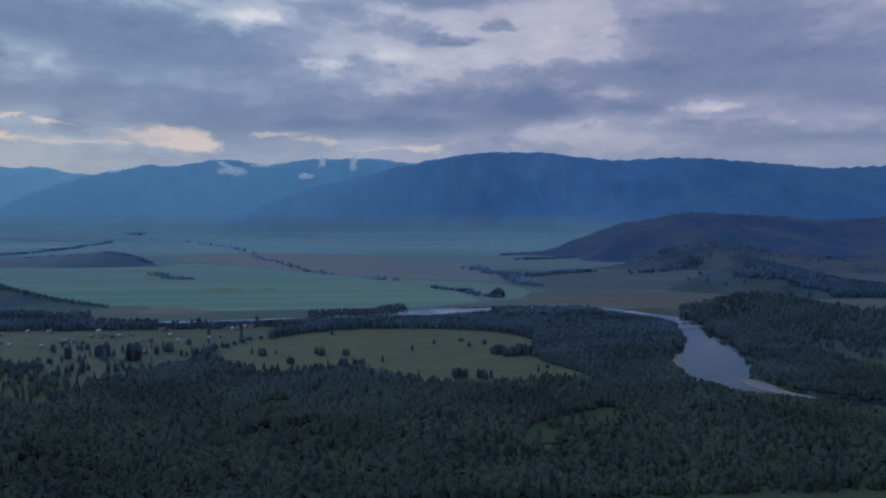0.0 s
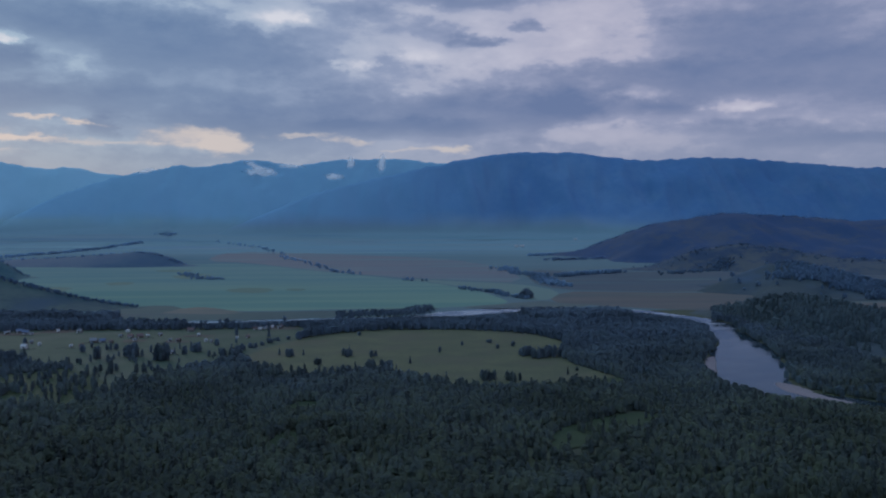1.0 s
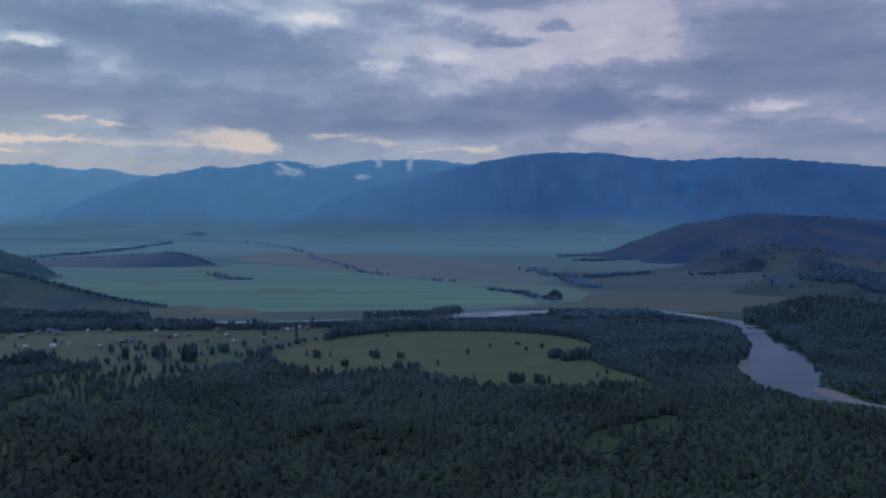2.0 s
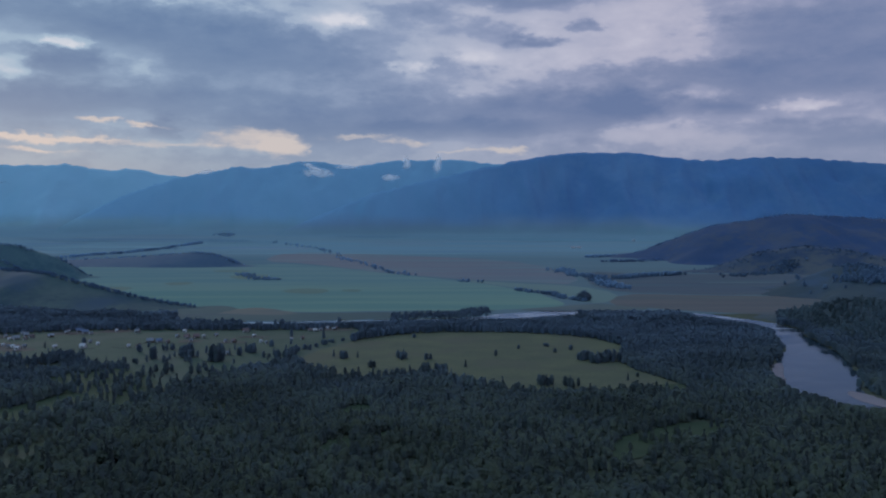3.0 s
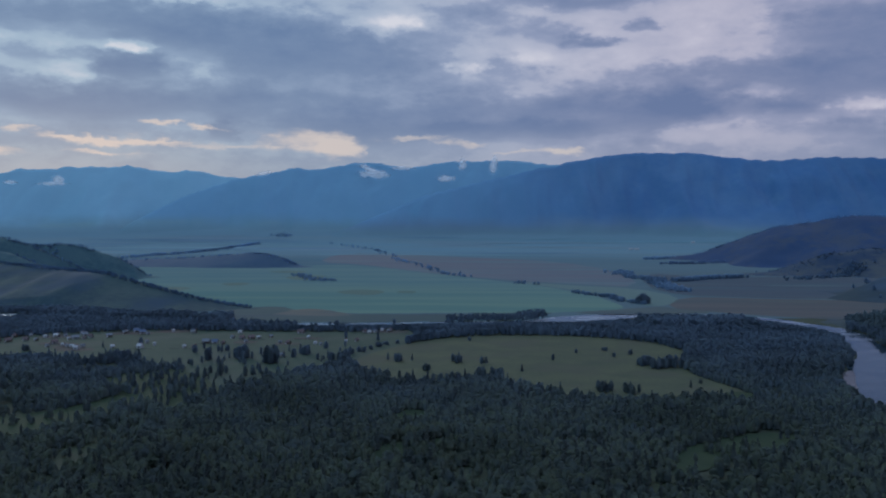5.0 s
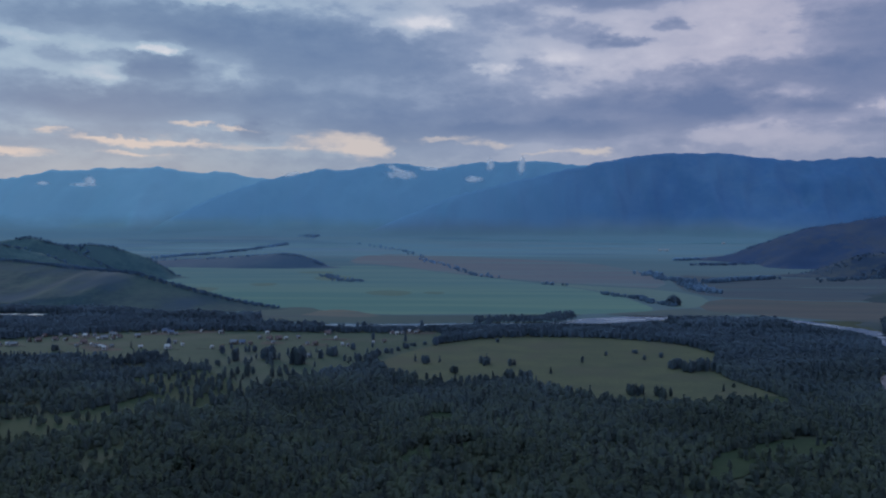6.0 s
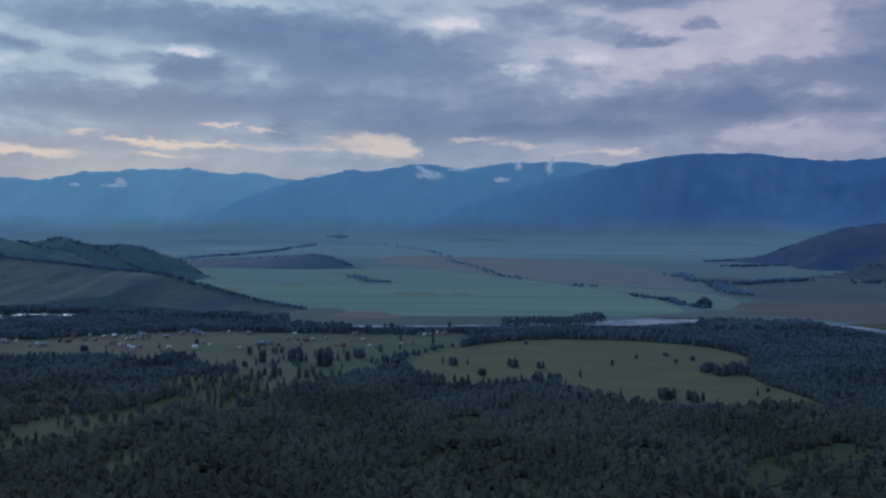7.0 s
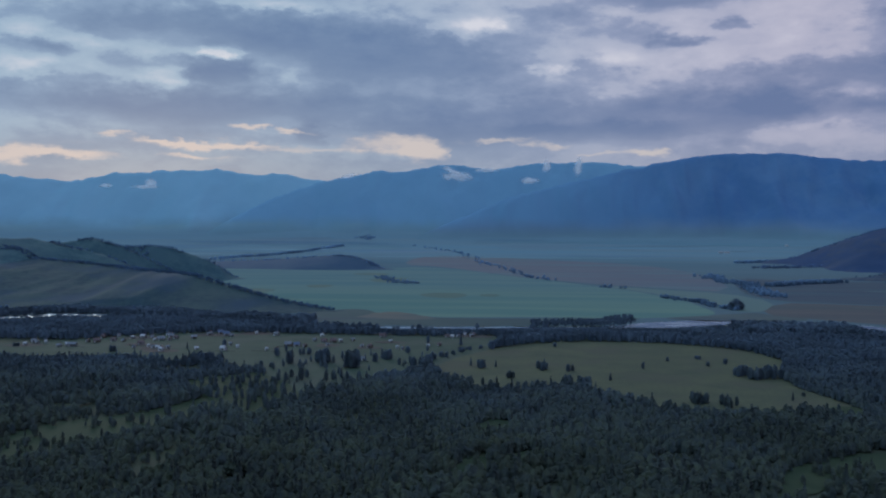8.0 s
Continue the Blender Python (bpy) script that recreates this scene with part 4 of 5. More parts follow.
h = np.where(in_glade, h * np.where(inside(CLEAR[7], x, y), rng.uniform(0.6, 1.05, x.size), rng.uniform(0.3, 0.95, x.size)), h)
h = np.where((x > 352) & (y > 620) & (y < 800), np.minimum(h, 7.0), np.minimum(h, clear_view(x, y)))
ok = h > 1.8
x, y, h, w, kinds, spire = x[ok], y[ok], h[ok], w[ok], kinds[ok], spire[ok]
front = np.argsort(y)[:60]
rest = np.ones(x.size, bool)
rest[front] = False
# low bushes and young growth added to lift the dark gaps between the trees
bx, by = x + rng.uniform(2.0, 3.4, x.size) * rng.choice((-1, 1), x.size), y + rng.uniform(1.5, 3.2, x.size)
thick = rest & (h > 6.0) & ~inside(rounded(SHINGLE_A), bx, by) & (river_gap(bx, by) > 6)
for rim in CLEAR:
    thick &= ~inside(rim, bx, by)
bx, by, bush = bx[thick], by[thick], h[thick] * rng.uniform(0.5, 0.72, int(thick.sum()))
forest("undergrowth", np.stack([bx, by, 0 * bx], 1), bush, rng.uniform(2.0, 2.7, bx.size), np.full(bx.size, "round"), 14, 0.14, (M_LEAF, M_LEAF, M_BARK),
       "dense dark bushes and saplings between the forest trees", "bushes", seed=12)
for i in front:
    tree(x[i], y[i], 0, h[i], str(kinds[i]), w[i] * 1.05, "dark conifer in dense forest" if spire[i] else "dark leafy tree in dense forest", "nearest forest trees", rng)
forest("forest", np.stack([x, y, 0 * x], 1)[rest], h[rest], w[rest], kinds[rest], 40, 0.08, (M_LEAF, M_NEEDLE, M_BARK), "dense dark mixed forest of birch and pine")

# the wooded river flats and the belt along the bank
x, y = scatter(-1100, 700, 800, 1420, 6.6)
g = river_gap(x, y)
keep = (g > 3.5) & (np.abs(x) < 0.75 * (y + 60))
for rim in CLEAR:
    keep &= ~inside(rim, x, y)
belt = (g < 70) | ((x > 120) & (x < 420) & (y < 1290)) | ((y < 1190) & (x > -120) & (x < 300)) | ((x < -100) & (y > 1000) & (y < 1260))
far_bank = (y > 1200) & (x > -330) & (g > np.where((x > -40) & (x < 120), 60, 2)) & (x < 420)
beyond = (y > 1190) & (x <= -330) & (g > 60) | (y > 1165) & (x > -330) & (x < -40) & (g > 2)
open_bank = (y > 1075) & (x > np.interp(y, [1075, 1150, 1250, 1300], [431, 426, 388, 310])) & (x < 0.376 * (y + 31) + 6)
keep &= ~open_bank & ~((y > 1200) & (x > 96) & (x < 205) & (y > 1230 - 0.1 * x))
keep &= belt & ~far_bank & ~beyond & ~((x > 425) & (g > 110))
keep &= rng.random(x.size) < np.clip(1.3 + 0.6 * rough_noise(x, y, 70, 2, 41), 0.4, 1)
x, y, g = x[keep], y[keep], g[keep]
h = np.clip(8.6 + 1.6 * rough_noise(x, y, 60, 3, 51) + rng.normal(0, 0.7, x.size), 4, 13)
loose = (x > -330) & (x < 0) & (rough_noise(x, y, 22, 2, 44) > 0.62)
h = np.where(loose, np.minimum(h, 8.0), np.minimum(h, clear_view(x, y)))
h = np.where((y > 1215) & (x > -50) & (x < 130), h * 0.6, h)
h = np.where((x > 205) & (x < 340) & (y > 1110), rng.uniform(11, 14.5, x.size), h)
ok = h > 2.2
x, y, h = x[ok], y[ok], h[ok]
kinds = np.where(rng.random(x.size) < 0.08, "spire", "round")
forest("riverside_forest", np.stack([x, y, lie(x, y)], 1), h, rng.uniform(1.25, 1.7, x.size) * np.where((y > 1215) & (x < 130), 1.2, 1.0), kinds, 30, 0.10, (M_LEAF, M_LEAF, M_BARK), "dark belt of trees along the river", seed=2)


# trees on the hills
x, y = scatter(325, 1000, 560, 1300, 7.0)
hh = hill_height(x, y, [RIGHT_FRONT], 0.05, 2)
CLEARING = rounded([(359, 685), (401, 718), (480, 722), (520, 690), (432, 655), (383, 650), (350, 654)], 2)
keep = ((hh > 0.3) | (river_gap(x, y) < 45) & (y < 1075) & (x > np.interp(y, [560, 620, 700, 850, 1075], [385, 345, 330, 380, 430]))) & ~inside(rounded(SHINGLE_B), x, y) & (~inside(CLEARING, x, y) | (rng.random(x.size) < 0.12)) & (x > np.where(y > 1075, 0.376 * (y + 31) + 6, 325)) & (river_gap(x, y) > 2.5) & (x < 0.7 * y) & (rng.random(x.size) < np.clip(1.05 + 0.8 * rough_noise(x, y, 60, 3, 61), 0.3, 1))
x, y, hh = x[keep], y[keep], hh[keep]
forest("hill_forest", np.stack([x, y, hh - 0.3], 1), rng.uniform(5, 9, x.size), rng.uniform(1.2, 1.7, x.size), np.where(rng.random(x.size) < 0.1, "spire", "round"),
       30, 0.10, (M_LEAF_KNOLL, M_LEAF_KNOLL, M_BARK), "dark wood covering the riverside knoll", seed=3)

x, y = scatter(600, 1150, 1250, 1950, 7)
hh = hill_height(x, y, [RIGHT_BACK], 0.05, 3)
keep = (hh > 1.0) & (rng.random(x.size) < np.clip(0.6 + 1.2 * rough_noise(x - 40, y, 120, 3, 62) + (x - 780) / 60, 0.01, 1))
x, y, hh = x[keep], y[keep], hh[keep]
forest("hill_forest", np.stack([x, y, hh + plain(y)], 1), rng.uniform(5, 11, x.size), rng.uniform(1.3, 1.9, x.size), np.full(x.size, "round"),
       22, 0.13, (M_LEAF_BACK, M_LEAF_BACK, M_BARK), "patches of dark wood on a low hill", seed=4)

x, y = scatter(-1500, -280, 1100, 2250, 5.0)
hh = np.maximum(hill_height(x, y, [LEFT_FRONT], 0.22, 1), hill_height(x, y, LEFT_HILLS, 0.16, 1))
d1, _ = to_line(x, y, [p[:2] for p in LEFT_FRONT])
d2 = np.minimum.reduce([to_line(x, y, [p[:2] for p in spine])[0] for spine in LEFT_HILLS])
crest = (d1 < 9) | (d2 < 8) & (rough_noise(x, y, 70, 2, 64) > -0.35)
foot = (hh < 18) & (y < 1300) & (x < -340) & (rng.random(x.size) < np.clip(1.5 - hh / 12, 0, 1))
back_wood = (hill_height(x, y, LEFT_HILLS, 0.16, 1) > hh - 0.1) & (hh > 6) & (rng.random(x.size) < np.clip(-1.5 + 2.0 * rough_noise(x * 1.5 + y, y * 0.6 - x * 0.4, 130, 3, 63), 0, 0.7)) & (x > -0.62 * y)
bx, by, bh = x[back_wood], y[back_wood], hh[back_wood]
keep = (hh > 0.8) & (x > -0.75 * y) & (river_gap(x, y) > 5) & (crest & (rng.random(x.size) < 0.9) | foot & (rng.random(x.size) < 0.6))
x, y, hh = x[keep], y[keep], hh[keep]
h = np.where((hh < 18) & (y < 1300), rng.uniform(5, 9, x.size), rng.uniform(2.6, 5.2, x.size))
h = np.minimum(h, clear_view(x, y))
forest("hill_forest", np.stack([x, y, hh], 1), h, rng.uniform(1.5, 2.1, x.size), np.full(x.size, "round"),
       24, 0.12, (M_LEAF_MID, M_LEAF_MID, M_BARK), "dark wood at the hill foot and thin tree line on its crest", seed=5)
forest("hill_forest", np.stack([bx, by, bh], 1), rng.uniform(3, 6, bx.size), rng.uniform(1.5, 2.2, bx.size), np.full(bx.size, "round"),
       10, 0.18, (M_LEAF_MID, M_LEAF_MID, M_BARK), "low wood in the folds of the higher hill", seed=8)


# tree rows and groves among the far fields
def tree_row(line, count, spread, size, label, seed, mat, spine=None, rough=0.0, hill_seed=0):
    """Trees strung along a line over the plain, or along the crest of a hill."""
    gen = np.random.default_rng(seed)
    seg = gen.random(count) * (len(line) - 1)
    k = seg.astype(int)
    t = seg - k
    p = np.array(line, float)
    q = p[k] * (1 - t[:, None]) + p[k + 1] * t[:, None] + gen.normal(0, spread, (count, 2))
    z = plain(q[:, 1]) + (hill_height(q[:, 0], q[:, 1], [spine], rough, hill_seed) if spine else 0)
    forest("tree_row", np.stack([q[:, 0], q[:, 1], z], 1), gen.uniform(0.5, 0.85, count) * size, gen.uniform(1.6, 2.4, count),
           np.full(count, "round"), 26, 0.12, (mat, mat, M_BARK), label, "tree row", seed)


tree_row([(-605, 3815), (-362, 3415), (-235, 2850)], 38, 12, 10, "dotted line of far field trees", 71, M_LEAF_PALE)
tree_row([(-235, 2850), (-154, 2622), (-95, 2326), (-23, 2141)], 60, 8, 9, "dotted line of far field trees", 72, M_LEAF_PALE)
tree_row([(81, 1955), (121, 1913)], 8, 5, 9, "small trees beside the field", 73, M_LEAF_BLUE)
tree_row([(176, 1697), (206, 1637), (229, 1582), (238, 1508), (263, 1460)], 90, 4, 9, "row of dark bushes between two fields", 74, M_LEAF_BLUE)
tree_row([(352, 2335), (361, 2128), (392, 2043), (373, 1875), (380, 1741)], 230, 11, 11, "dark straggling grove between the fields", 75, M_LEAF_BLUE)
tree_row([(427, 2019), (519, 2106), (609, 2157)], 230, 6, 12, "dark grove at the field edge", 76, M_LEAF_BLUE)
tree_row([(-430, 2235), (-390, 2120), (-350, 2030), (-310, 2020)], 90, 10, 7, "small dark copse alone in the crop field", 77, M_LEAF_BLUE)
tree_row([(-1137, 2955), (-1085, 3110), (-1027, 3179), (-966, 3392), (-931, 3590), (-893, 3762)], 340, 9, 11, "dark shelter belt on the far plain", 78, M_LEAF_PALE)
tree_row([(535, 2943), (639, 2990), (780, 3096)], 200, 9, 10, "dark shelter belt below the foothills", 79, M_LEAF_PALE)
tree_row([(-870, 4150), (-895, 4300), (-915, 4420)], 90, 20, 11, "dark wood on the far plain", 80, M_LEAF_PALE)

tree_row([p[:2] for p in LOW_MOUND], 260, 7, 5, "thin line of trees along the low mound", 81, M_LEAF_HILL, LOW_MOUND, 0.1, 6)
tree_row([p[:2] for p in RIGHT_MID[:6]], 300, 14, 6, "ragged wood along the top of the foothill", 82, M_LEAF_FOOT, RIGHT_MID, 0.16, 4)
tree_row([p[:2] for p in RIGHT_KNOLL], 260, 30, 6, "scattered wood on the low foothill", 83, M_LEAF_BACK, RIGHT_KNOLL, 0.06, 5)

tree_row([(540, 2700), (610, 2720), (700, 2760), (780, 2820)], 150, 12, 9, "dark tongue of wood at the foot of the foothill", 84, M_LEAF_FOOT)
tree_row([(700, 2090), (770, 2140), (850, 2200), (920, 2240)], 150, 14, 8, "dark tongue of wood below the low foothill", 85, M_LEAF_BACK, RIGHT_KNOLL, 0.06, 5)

# single trees of the pasture and meadow
PASTURE_GROUPS = [(-452, 919, 7.6, 8.7), (-353, 971, 8.0, 5.7), (-252, 864, 12.2, 8.1), (-204, 690, 10.4, 7.2), (-248, 925, 7.1, 6.5), (-223, 879, 13.4, 14.5),
                  (-189, 849, 16.9, 14.0), (-176, 885, 8.3, 7.3), (-167, 905, 9.6, 12.8), (-154, 946, 8.4, 5.6), (-124, 835, 14.7, 22.0), (-160, 738, 5.2, 17.2),
                  (-261, 750, 7.0, 8.8), (-240, 727, 6.8, 7.6), (-278, 698, 5.7, 5.7), (-269, 723, 6.7, 6.7)]
PASTURE_TREES = [(-384, 945, 6.7), (-278, 942, 6.7), (-257, 920, 6.5), (-261, 839, 4.9), (-231, 733, 8.6), (-227, 741, 8.6), (-238, 789, 6.9), (-226, 768, 8.1),
                 (-227, 788, 6.9), (-215, 775, 12.6), (-214, 790, 6.9), (-212, 873, 7.2), (-193, 772, 9.9), (-189, 781, 8.2), (-192, 810, 6.6), (-184, 788, 9.2),
                 (-178, 783, 6.9), (-149, 868, 6.6), (-143, 855, 6.5), (-136, 961, 6.8), (-144, 1022, 9.7), (-107, 1008, 11.9), (-249, 648, 6.0)]
PASTURE_HEDGE = [(-122, 905, 6.0, 9.0), (-115, 922, 5.5, 9.0), (-109, 942, 5.0, 8.0), (-101, 960, 5.0, 8.0), (-95, 977, 4.5, 8.0), (-85, 991, 4.0, 9.0), (-70, 1004, 4.0, 10.0), (-573, 944, 4.0, 11.0)]
MEADOW_GROUPS = [(-73, 864, 7.6, 11.2), (-18, 859, 8.2, 17.4), (-44, 809, 6.7, 7.7), (6, 851, 7.1, 9.1), (128, 940, 4.5, 7.3), (150, 847, 9.6, 13.1), (160, 830, 10.0, 12.3), (173, 838, 10.8, 14.9), (185, 832, 10.4, 14.0), (167, 836, 9.0, 12.0),
                 (1, 772, 9.5, 13.0), (16, 768, 10.5, 13.0), (98, 716, 8.6, 14.0), (118, 708, 8.6, 16.0)]
MEADOW_TREES = [(-83, 870, 7.7), (-60, 866, 6.6), (-91, 747, 7.0), (-89, 762, 7.1), (-82, 784, 6.4), (-73, 775, 5.4), (-64, 771, 6.8), (-73, 1013, 4.8), (39, 807, 6.7), (71, 873, 6.2), (98, 922, 4.4),
                (131, 895, 4.8), (149, 911, 5.4), (-8, 1013, 4.8), (167, 735, 6.1), (179, 753, 3.6)]
for groups, singles, words in ((PASTURE_GROUPS + PASTURE_HEDGE, PASTURE_TREES, "pasture by the village"), (MEADOW_GROUPS, MEADOW_TREES, "hay meadow")):
    stand = [(px, py, hh) for px, py, hh in singles]
    for px, py, hh, ww in groups:
        # several trees standing close together as one dark clump
        for k in range(max(2, int(ww * 0.62))):
            a, r = float(rng.uniform(0, 2 * np.pi)), float(rng.random()) ** 0.5 * (ww * 0.5 - 1.0)
            stand.append((px + r * math.cos(a), py + 1.4 * r * math.sin(a), hh * float(rng.uniform(0.7, 1.05))))
    for px, py, hh in stand:
        kind = "spire" if rng.random() < 0.2 else "round"
        tree(px, py, 0.3, hh, kind, float(rng.uniform(0.8, 1.25)) * (1.5 if hh < 6 else 1.0),
             ("dark slender conifer on the " if kind == "spire" else "dark slender leafy tree on the ") + words, "trees of the " + words, rng)
for px, py, hh in ((262, 1474, 17), (268, 1478, 13), (256, 1480, 12)):
    tree(px, py, 0.2, hh, "round", 2.2, "broad dark tree at the end of a field hedge", "hedge trees", rng)
x, y = scatter(-300, -110, 690, 930, 9)
keep = inside(CLEAR[1], x, y) & (rng.random(x.size) < np.clip(0.2 + 0.5 * rough_noise(x, y, 28, 2, 91), 0, 0.7) * np.clip((960 - y) / 170, 0.1, 1))
x, y = x[keep], y[keep]
forest("young_trees", np.stack([x, y, 0 * x + 0.3], 1), rng.uniform(4, 9, x.size), rng.uniform(0.75, 1.15, x.size), np.where(rng.random(x.size) < 0.3, "spire", "round"),
       90, 0.06, (M_LEAF, M_NEEDLE, M_BARK), "slender young trees strewn over the pasture by the village", "trees", seed=9)


# ---------------------------------------------------------------- the village
def paint(name, a, b, scale=1.5, rough=0.8):
    return surface(name, a, b, scale, 8.0, rough, bump=0.1)


WALLS = [paint("log_wall", rgb(0.10, 0.075, 0.06), rgb(0.15, 0.115, 0.09)), paint("white_wall", rgb(0.36, 0.37, 0.38), rgb(0.44, 0.44, 0.45)),
         paint("grey_board_wall", rgb(0.18, 0.17, 0.17), rgb(0.25, 0.24, 0.23))]
ROOFS = [paint("slate_roof", rgb(0.12, 0.14, 0.17), rgb(0.18, 0.20, 0.23)), paint("blue_metal_roof", rgb(0.07, 0.1, 0.17), rgb(0.085, 0.12, 0.19), rough=0.5),
         paint("red_brown_roof", rgb(0.095, 0.072, 0.078), rgb(0.125, 0.092, 0.098)), paint("pale_metal_roof", rgb(0.3, 0.32, 0.35), rgb(0.38, 0.4, 0.42), rough=0.45)]
WALL_WORDS, ROOF_WORDS = ("log", "white", "grey board"), ("grey slate", "blue metal", "red-brown", "pale metal")
M_GLASS_DARK = paint("window_dark", rgb(0.03, 0.035, 0.045), rgb(0.05, 0.055, 0.06), rough=0.15)
M_TRIM = paint("painted_trim", rgb(0.5, 0.52, 0.55), rgb(0.6, 0.6, 0.62))
M_BRICK = paint("chimney_brick", rgb(0.25, 0.13, 0.10), rgb(0.32, 0.18, 0.14))


def box(w, d, h, at=(0, 0, 0), bevel=0.0):
    bm = bmesh.new()
    bmesh.ops.create_cube(bm, size=1)
    bmesh.ops.scale(bm, vec=(w, d, h), verts=bm.verts)
    bmesh.ops.translate(bm, vec=(at[0], at[1], at[2] + h / 2), verts=bm.verts)
    if bevel:
        bmesh.ops.bevel(bm, geom=bm.edges[:], offset=bevel, segments=1, affect="EDGES")
    return bm


def gable_walls(w, d, h, rise):
    """Four walls with gable ends, ridge along x."""
    bm = bmesh.new()
    pts = [(-w / 2, -d / 2, -0.3), (w / 2, -d / 2, -0.3), (w / 2, d / 2, -0.3), (-w / 2, d / 2, -0.3), (-w / 2, -d / 2, h), (w / 2, -d / 2, h), (w / 2, d / 2, h), (-w / 2, d / 2, h),
           (-w / 2, 0, h + rise), (w / 2, 0, h + rise)]
    v = [bm.verts.new(p) for p in pts]
    for f in ((0, 1, 5, 4), (2, 3, 7, 6), (1, 2, 6, 9, 5), (3, 0, 4, 8, 7), (3, 2, 1, 0), (4, 5, 9, 8), (8, 9, 6, 7)):
        bm.faces.new([v[i] for i in f])
    return bm


def gable_roof(w, d, h, rise, over=0.32, thick=0.16):
    """Two thick slopes that overhang the walls."""
    bm = bmesh.new()
    s = rise / (d / 2)
    rows = []
    for x in (-w / 2 - over, w / 2 + over):
        prof = [(-d / 2 - over, h - over * s), (0, h + rise), (d / 2 + over, h - over * s)]
        rows.append([bm.verts.new((x, y, z + 0.04)) for y, z in prof] + [bm.verts.new((x, y, z + 0.04 + thick)) for y, z in reversed(prof)])
    a, b = rows
    for i in range(6):
        j = (i + 1) % 6
        bm.faces.new((a[i], a[j], b[j], b[i]))
    bm.faces.new(list(reversed(a)))
    bm.faces.new(b)
    bmesh.ops.recalc_face_normals(bm, faces=bm.faces[:])
    return bm


def house(x, y, turn, w, d, h, wall, roof, rnd):
    root = new("house")
    rise = d * rnd.uniform(0.32, 0.45)
    part("wall", gable_walls(w, d, h, rise), WALLS[wall], root)
    part("roof", gable_roof(w, d, h, rise), ROOFS[roof], root, ROOF_WORDS[roof] + " roof")
    part("chimney", box(0.6, 0.6, 1.6, (w * 0.2, d * 0.12, h + rise * 0.6)), M_BRICK, root, "brick chimney")
    door = part("door", box(0.95, 0.08, 2.0, (-w * 0.3, -d / 2 - 0.03, 0)), M_TRIM, root)
    for k in range(2 if w < 9 else 3):
        px = -w * 0.05 + k * w * 0.2
        win = part("window", box(1.0, 0.06, 1.2, (px, -d / 2 - 0.03, 1.0)), M_GLASS_DARK, root)
        part("window_frame", box(1.2, 0.05, 0.12, (px, -d / 2 - 0.035, 2.2)), M_TRIM, win)
    part("window", box(0.06, 1.0, 1.2, (w / 2 + 0.03, 0, 1.0)), M_GLASS_DARK, root)
    root.matrix_world = pose(x, y, 0.3, 0, 0, turn)
    size = "small shed-like" if w < 6 else "long" if w > 11 else "small"
    return tagged(root, f"{size} {WALL_WORDS[wall]} village house with {ROOF_WORDS[roof]} roof", "house", "village houses")


WHITE_HOUSES = [(-567, 952, 4.3), (-555, 972, 3.4), (-523, 958, 4.3), (-480, 1022, 4.6), (-471, 1029, 6.9), (-431, 956, 3.4), (-447, 1006, 3.4), (-416, 945, 4.8), (-405, 929, 5.7),
                (-373, 942, 4.7), (-344, 941, 6.8), (-337, 964, 3.4), (-356, 1082, 3.6), (-300, 947, 3.4), (-274, 1071, 4.8), (-241, 1024, 4.0), (-186, 1026, 3.5), (-170, 978, 3.4),
                (-140, 995, 3.4), (-124, 1075, 4.8), (-112, 1098, 3.7)]
GREY_HOUSES = [(-571, 975, 6.6), (-513, 950, 10.6), (-442, 1012, 9.1), (-422, 948, 4.2), (-452, 1053, 4.7), (-442, 1038, 7.0), (-412, 1031, 7.5), (-407, 1064, 4.8), (-351, 981, 3.8),
               (-328, 1069, 6.6), (-287, 980, 8.8), (-247, 990, 4.4), (-163, 970, 3.4), (-187, 891, 4.5), (-118, 1081, 4.3), (-103, 1089, 4.9)]
RED_HOUSES = [(-503, 984, 7.7), (-516, 1023, 5.7), (-490, 996, 6.7), (-447, 972, 7.6), (-430, 1024, 5.7), (-258, 1017, 6.8), (-248, 1018, 8.0), (-199, 978, 5.5), (-203, 1070, 8.4)]
BLUE_HOUSES = [(-520, 1044, 5.9), (-398, 1077, 7.3), (-385, 1062, 8.4), (-278, 981, 7.1)]
rnd = random.Random(5)
HOUSES = []
for rows, walls, roof in ((WHITE_HOUSES, (1, 1, 2), 3), (GREY_HOUSES, (0, 2, 2), 0), (RED_HOUSES, (0, 0, 2), 2), (BLUE_HOUSES, (0, 2), 1)):
    for px, py, w in rows:
        HOUSES.append((px, py))
        house(px, py, rnd.uniform(-22, 22), w * 0.86, max(2.8, min(w * 0.7, 5.5)), rnd.uniform(1.8, 2.1) if w < 5 else rnd.uniform(2.1, 2.6), rnd.choice(walls), roof, rnd)

# small sheds and byres among the houses
for px, py in HOUSES:
    if rnd.random() < 0.45:
        house(px + rnd.choice((-1, 1)) * rnd.uniform(8, 14), py + rnd.uniform(-10, 10), rnd.uniform(-30, 30), rnd.uniform(3.2, 4.6), rnd.uniform(2.8, 3.6), rnd.uniform(1.7, 2.1), rnd.choice((0, 2, 2)), rnd.choice((0, 0, 2)), rnd)

# trodden yards and pole fences round the houses
M_YARD = surface("trodden_yard", rgb(0.045, 0.045, 0.042), rgb(0.062, 0.055, 0.052), 0.06, 0.6, c=rgb(0.06, 0.046, 0.044), cscale=0.03)
M_POLE = paint("weathered_poles", rgb(0.10, 0.10, 0.10), rgb(0.15, 0.145, 0.14))
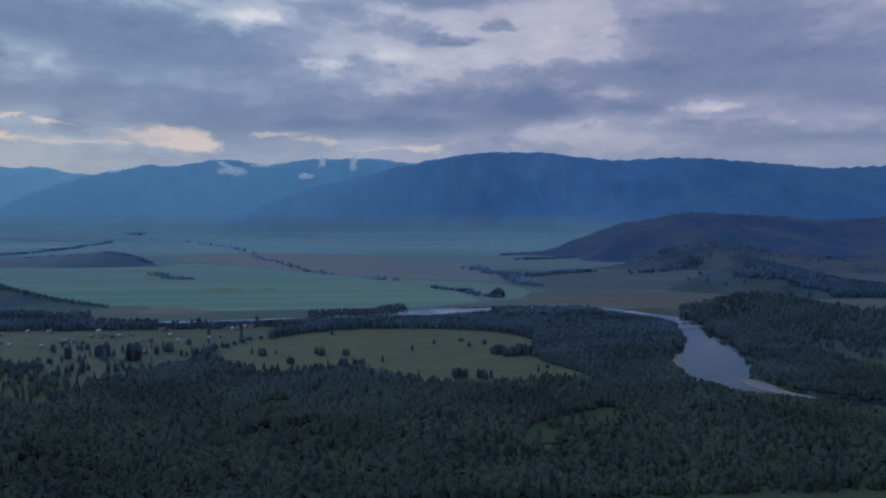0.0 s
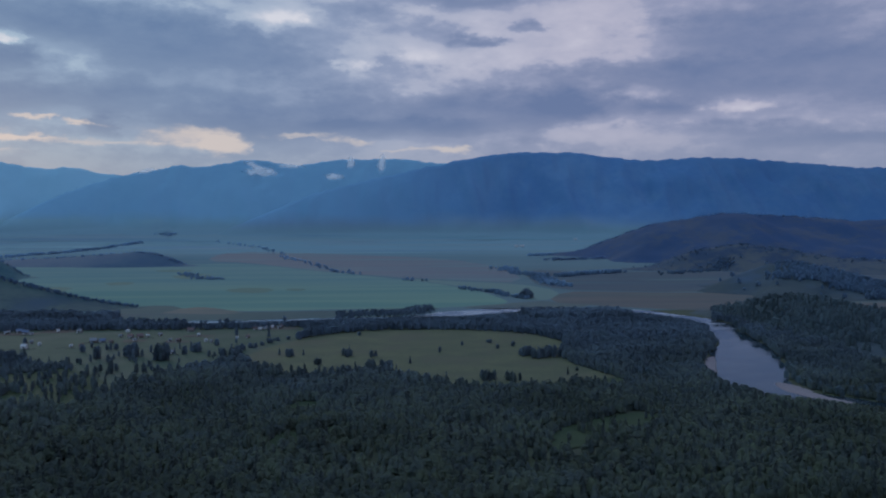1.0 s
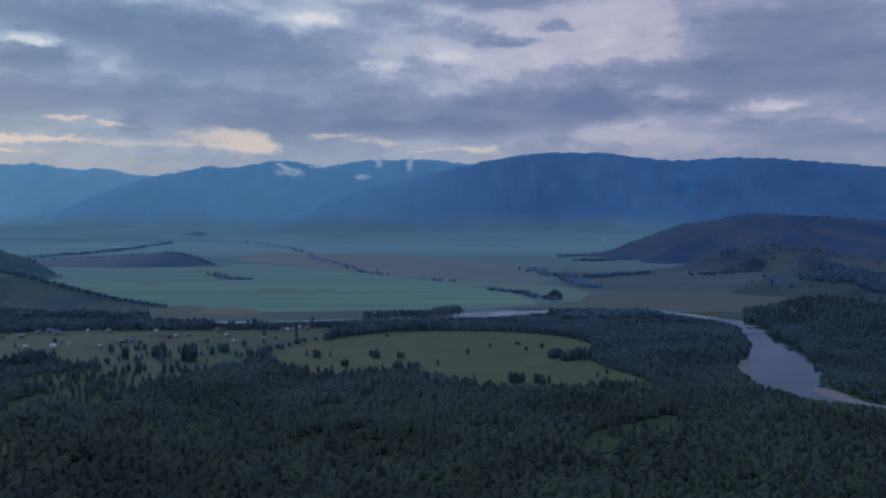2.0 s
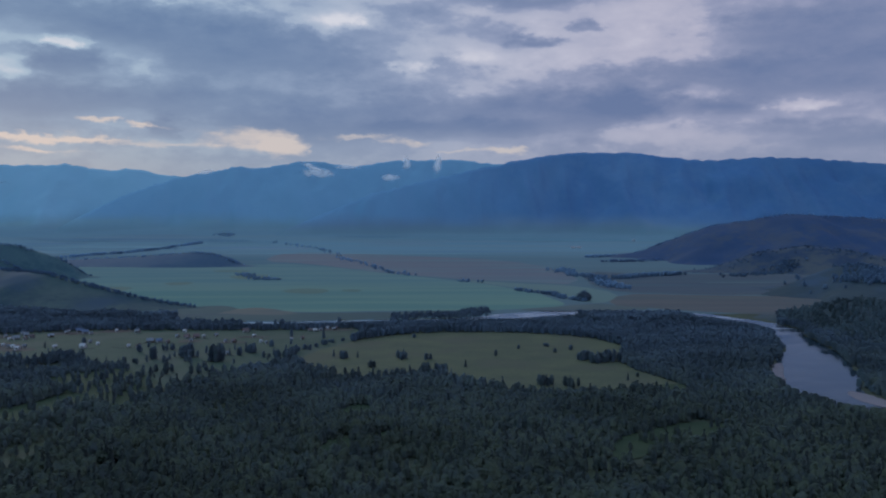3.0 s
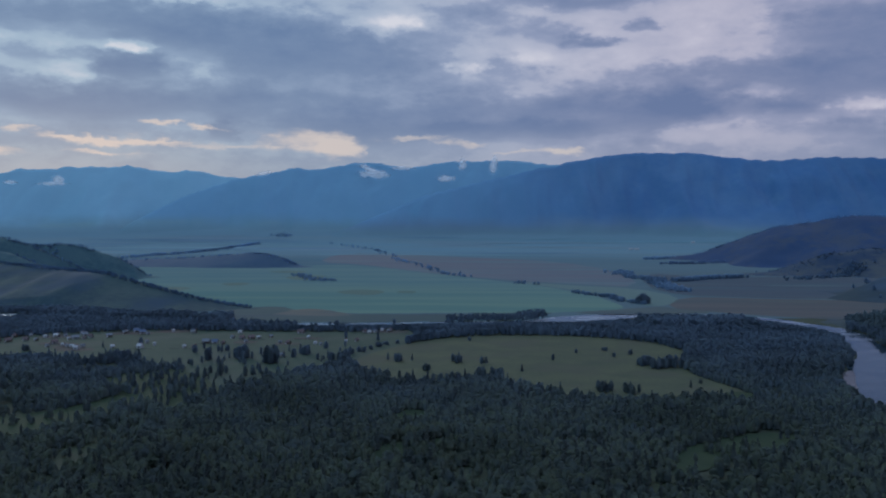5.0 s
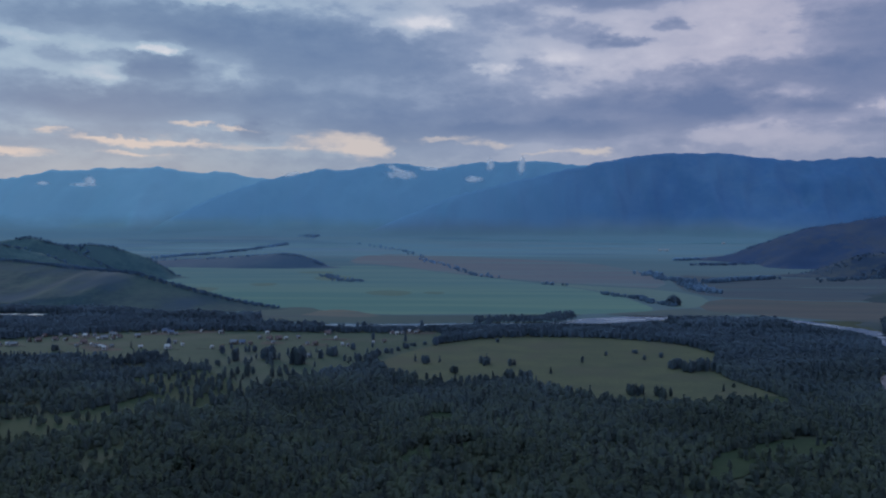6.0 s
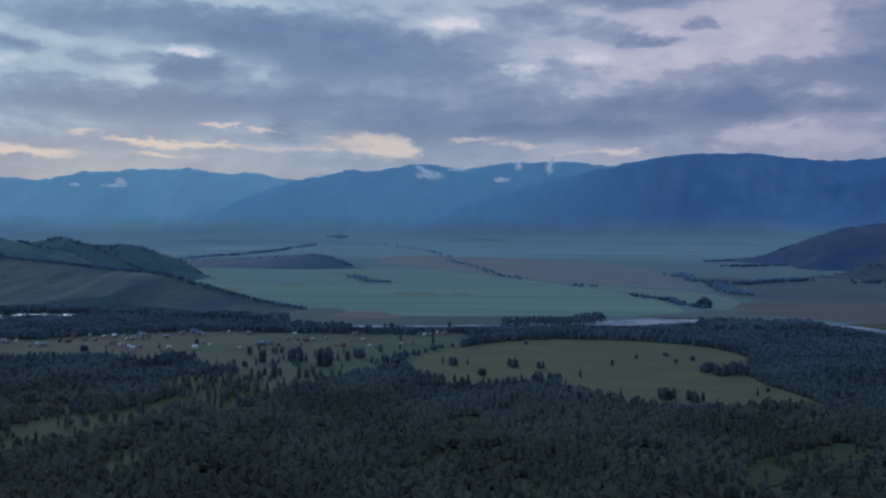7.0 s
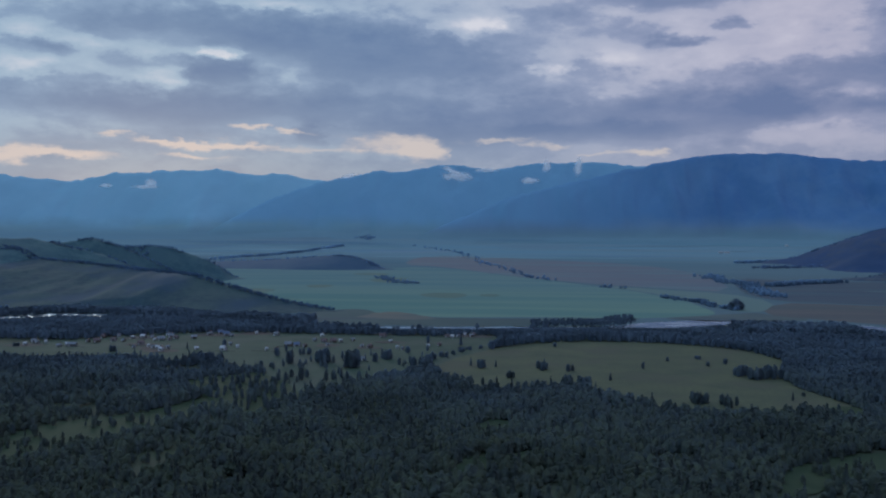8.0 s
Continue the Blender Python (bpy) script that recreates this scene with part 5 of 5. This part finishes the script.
for i, (px, py) in enumerate(HOUSES[::4]):
    a, c = rnd.uniform(14, 30), rnd.uniform(9, 18)
    patch("yard", [(px - a, py - c * 0.6), (px - a * 0.7, py + c), (px + a * 0.6, py + c * 0.8), (px + a, py - c * 0.2), (px + a * 0.3, py - c)], M_YARD,
          "trodden brown yard round village houses", "yard", 0.42 + 0.01 * i, 1.5, seed=200 + i, cuts=1)


def pole_fence(x, y, turn, spans):
    root = new("fence")
    for k in range(spans + 1):
        part("post", box(0.14, 0.14, 1.5, (k * 2.5, 0, -0.1)), M_POLE, root)
    for z in (0.6, 1.15):
        part("rail", box(spans * 2.5, 0.06, 0.12, (spans * 1.25, 0.1, z)), M_POLE, root)
    root.matrix_world = pose(x, y, 0.4, 0, 0, turn)
    return tagged(root, "grey weathered pole fence along a village yard", "fence", "village fences")


for px, py in HOUSES[1::3]:
    pole_fence(px - rnd.uniform(8, 18), py - rnd.uniform(6, 12), rnd.uniform(-12, 12), rnd.randint(6, 12))

# white farm sheds far out on the plain
for px, py, w in ((570, 3461, 15), (592, 3461, 18), (890, 3860, 14)):
    house(px, py, 4, w, 7, 3.5, 1, 3, rnd)["label"] = "long white farm shed far out on the plain"
for ob in [o for o in bpy.data.objects if o.name.startswith("house") and o.location.y > 3000]:
    ob.location.z = float(plain(ob.location.y) + hill_height(np.array([ob.location.x]), np.array([ob.location.y]), [MAIN_RIDGE], 0.14, 7, wander=0.06, apron=0.3)[0])
    tagged(ob, category="farm shed", group="far farm sheds")


# ---------------------------------------------------------------- shreds of mist on the mountain
def make_mist():
    mat = bpy.data.materials.new("mist")
    mat.use_nodes = True
    n = Nodes(mat.node_tree)
    co = n.add("ShaderNodeTexCoord")
    place = n.add("ShaderNodeNewGeometry").outputs["Position"]
    grad = n.add("ShaderNodeVectorMath", operation="LENGTH")
    n.put(grad.inputs[0], n.scaled(co.outputs["Object"], (1, 0, 1)))
    edge = n.smooth(n.math("ADD", grad.outputs["Value"], n.math("MULTIPLY", n.math("SUBTRACT", n.noise(place, 0.035, 5.0), 0.5), 1.7)), 1.0, 0.2)
    d, clear, m = n.add("ShaderNodeBsdfDiffuse"), n.add("ShaderNodeBsdfTransparent"), n.add("ShaderNodeMixShader")
    d.inputs[0].default_value = rgb(0.9, 0.92, 0.94)
    glow = n.add("ShaderNodeBsdfTranslucent")
    glow.inputs[0].default_value = rgb(0.9, 0.92, 0.94)
    half = n.add("ShaderNodeMixShader")
    half.inputs[0].default_value = 0.5
    n.put(half.inputs[1], d.outputs[0])
    n.put(half.inputs[2], glow.outputs[0])
    n.put(m.inputs[0], n.math("MULTIPLY", edge, 0.5))
    n.put(m.inputs[1], clear.outputs[0])
    n.put(m.inputs[2], half.outputs[0])
    n.put(n.add("ShaderNodeOutputMaterial").inputs[0], m.outputs[0])
    return mat


M_MIST = make_mist()


def mist(x, y, z, w, h, lean, seed):
    """A thin torn shred of low cloud."""
    bm = bmesh.new()
    bmesh.ops.create_icosphere(bm, subdivisions=4, radius=1)
    for p in bm.verts:
        f = 1 + 0.35 * noise.noise(p.co * 2.2 + Vector((seed * 7.3, 0, 0))) + 0.15 * noise.noise(p.co * 6 + Vector((0, seed * 3.1, 0)))
        p.co = p.co * f
        p.co.z -= 0.35 * abs(p.co.x) * (1 if p.co.z > 0 else 0.3)
    me = bpy.data.meshes.new("mist_wisp")
    bm.to_mesh(me)
    bm.free()
    me.materials.append(M_MIST)
    me.polygons.foreach_set("use_smooth", np.ones(len(me.polygons), bool))
    ob = new("mist_wisp", me)
    ob.matrix_world = pose(x, y, z, 0, lean, 0) @ Matrix.Diagonal((w, 14, h, 1))
    tagged(ob, "thin torn white shred of mist on the mountain", "mist", "mountain mist")


for i, (px, py, pz, w, h, lean) in enumerate((
        (-476, 4290, 349, 60, 16, 4), (-500, 4290, 372, 40, 10, 25), (-985, 4270, 350, 36, 8, -12), (-144, 4290, 326, 34, 13, 0), (77, 4300, 388, 16, 32, 8),
        (-336, 4290, 374, 45, 8, 0), (-66, 4290, 392, 14, 26, 4), (-2015, 4360, 309, 60, 8, 0), (-1990, 4360, 325, 26, 18, 20), (-2225, 4360, 316, 26, 8, 0))):
    mist(px, py, pz, w * 1.5, h * 1.5, lean, i)
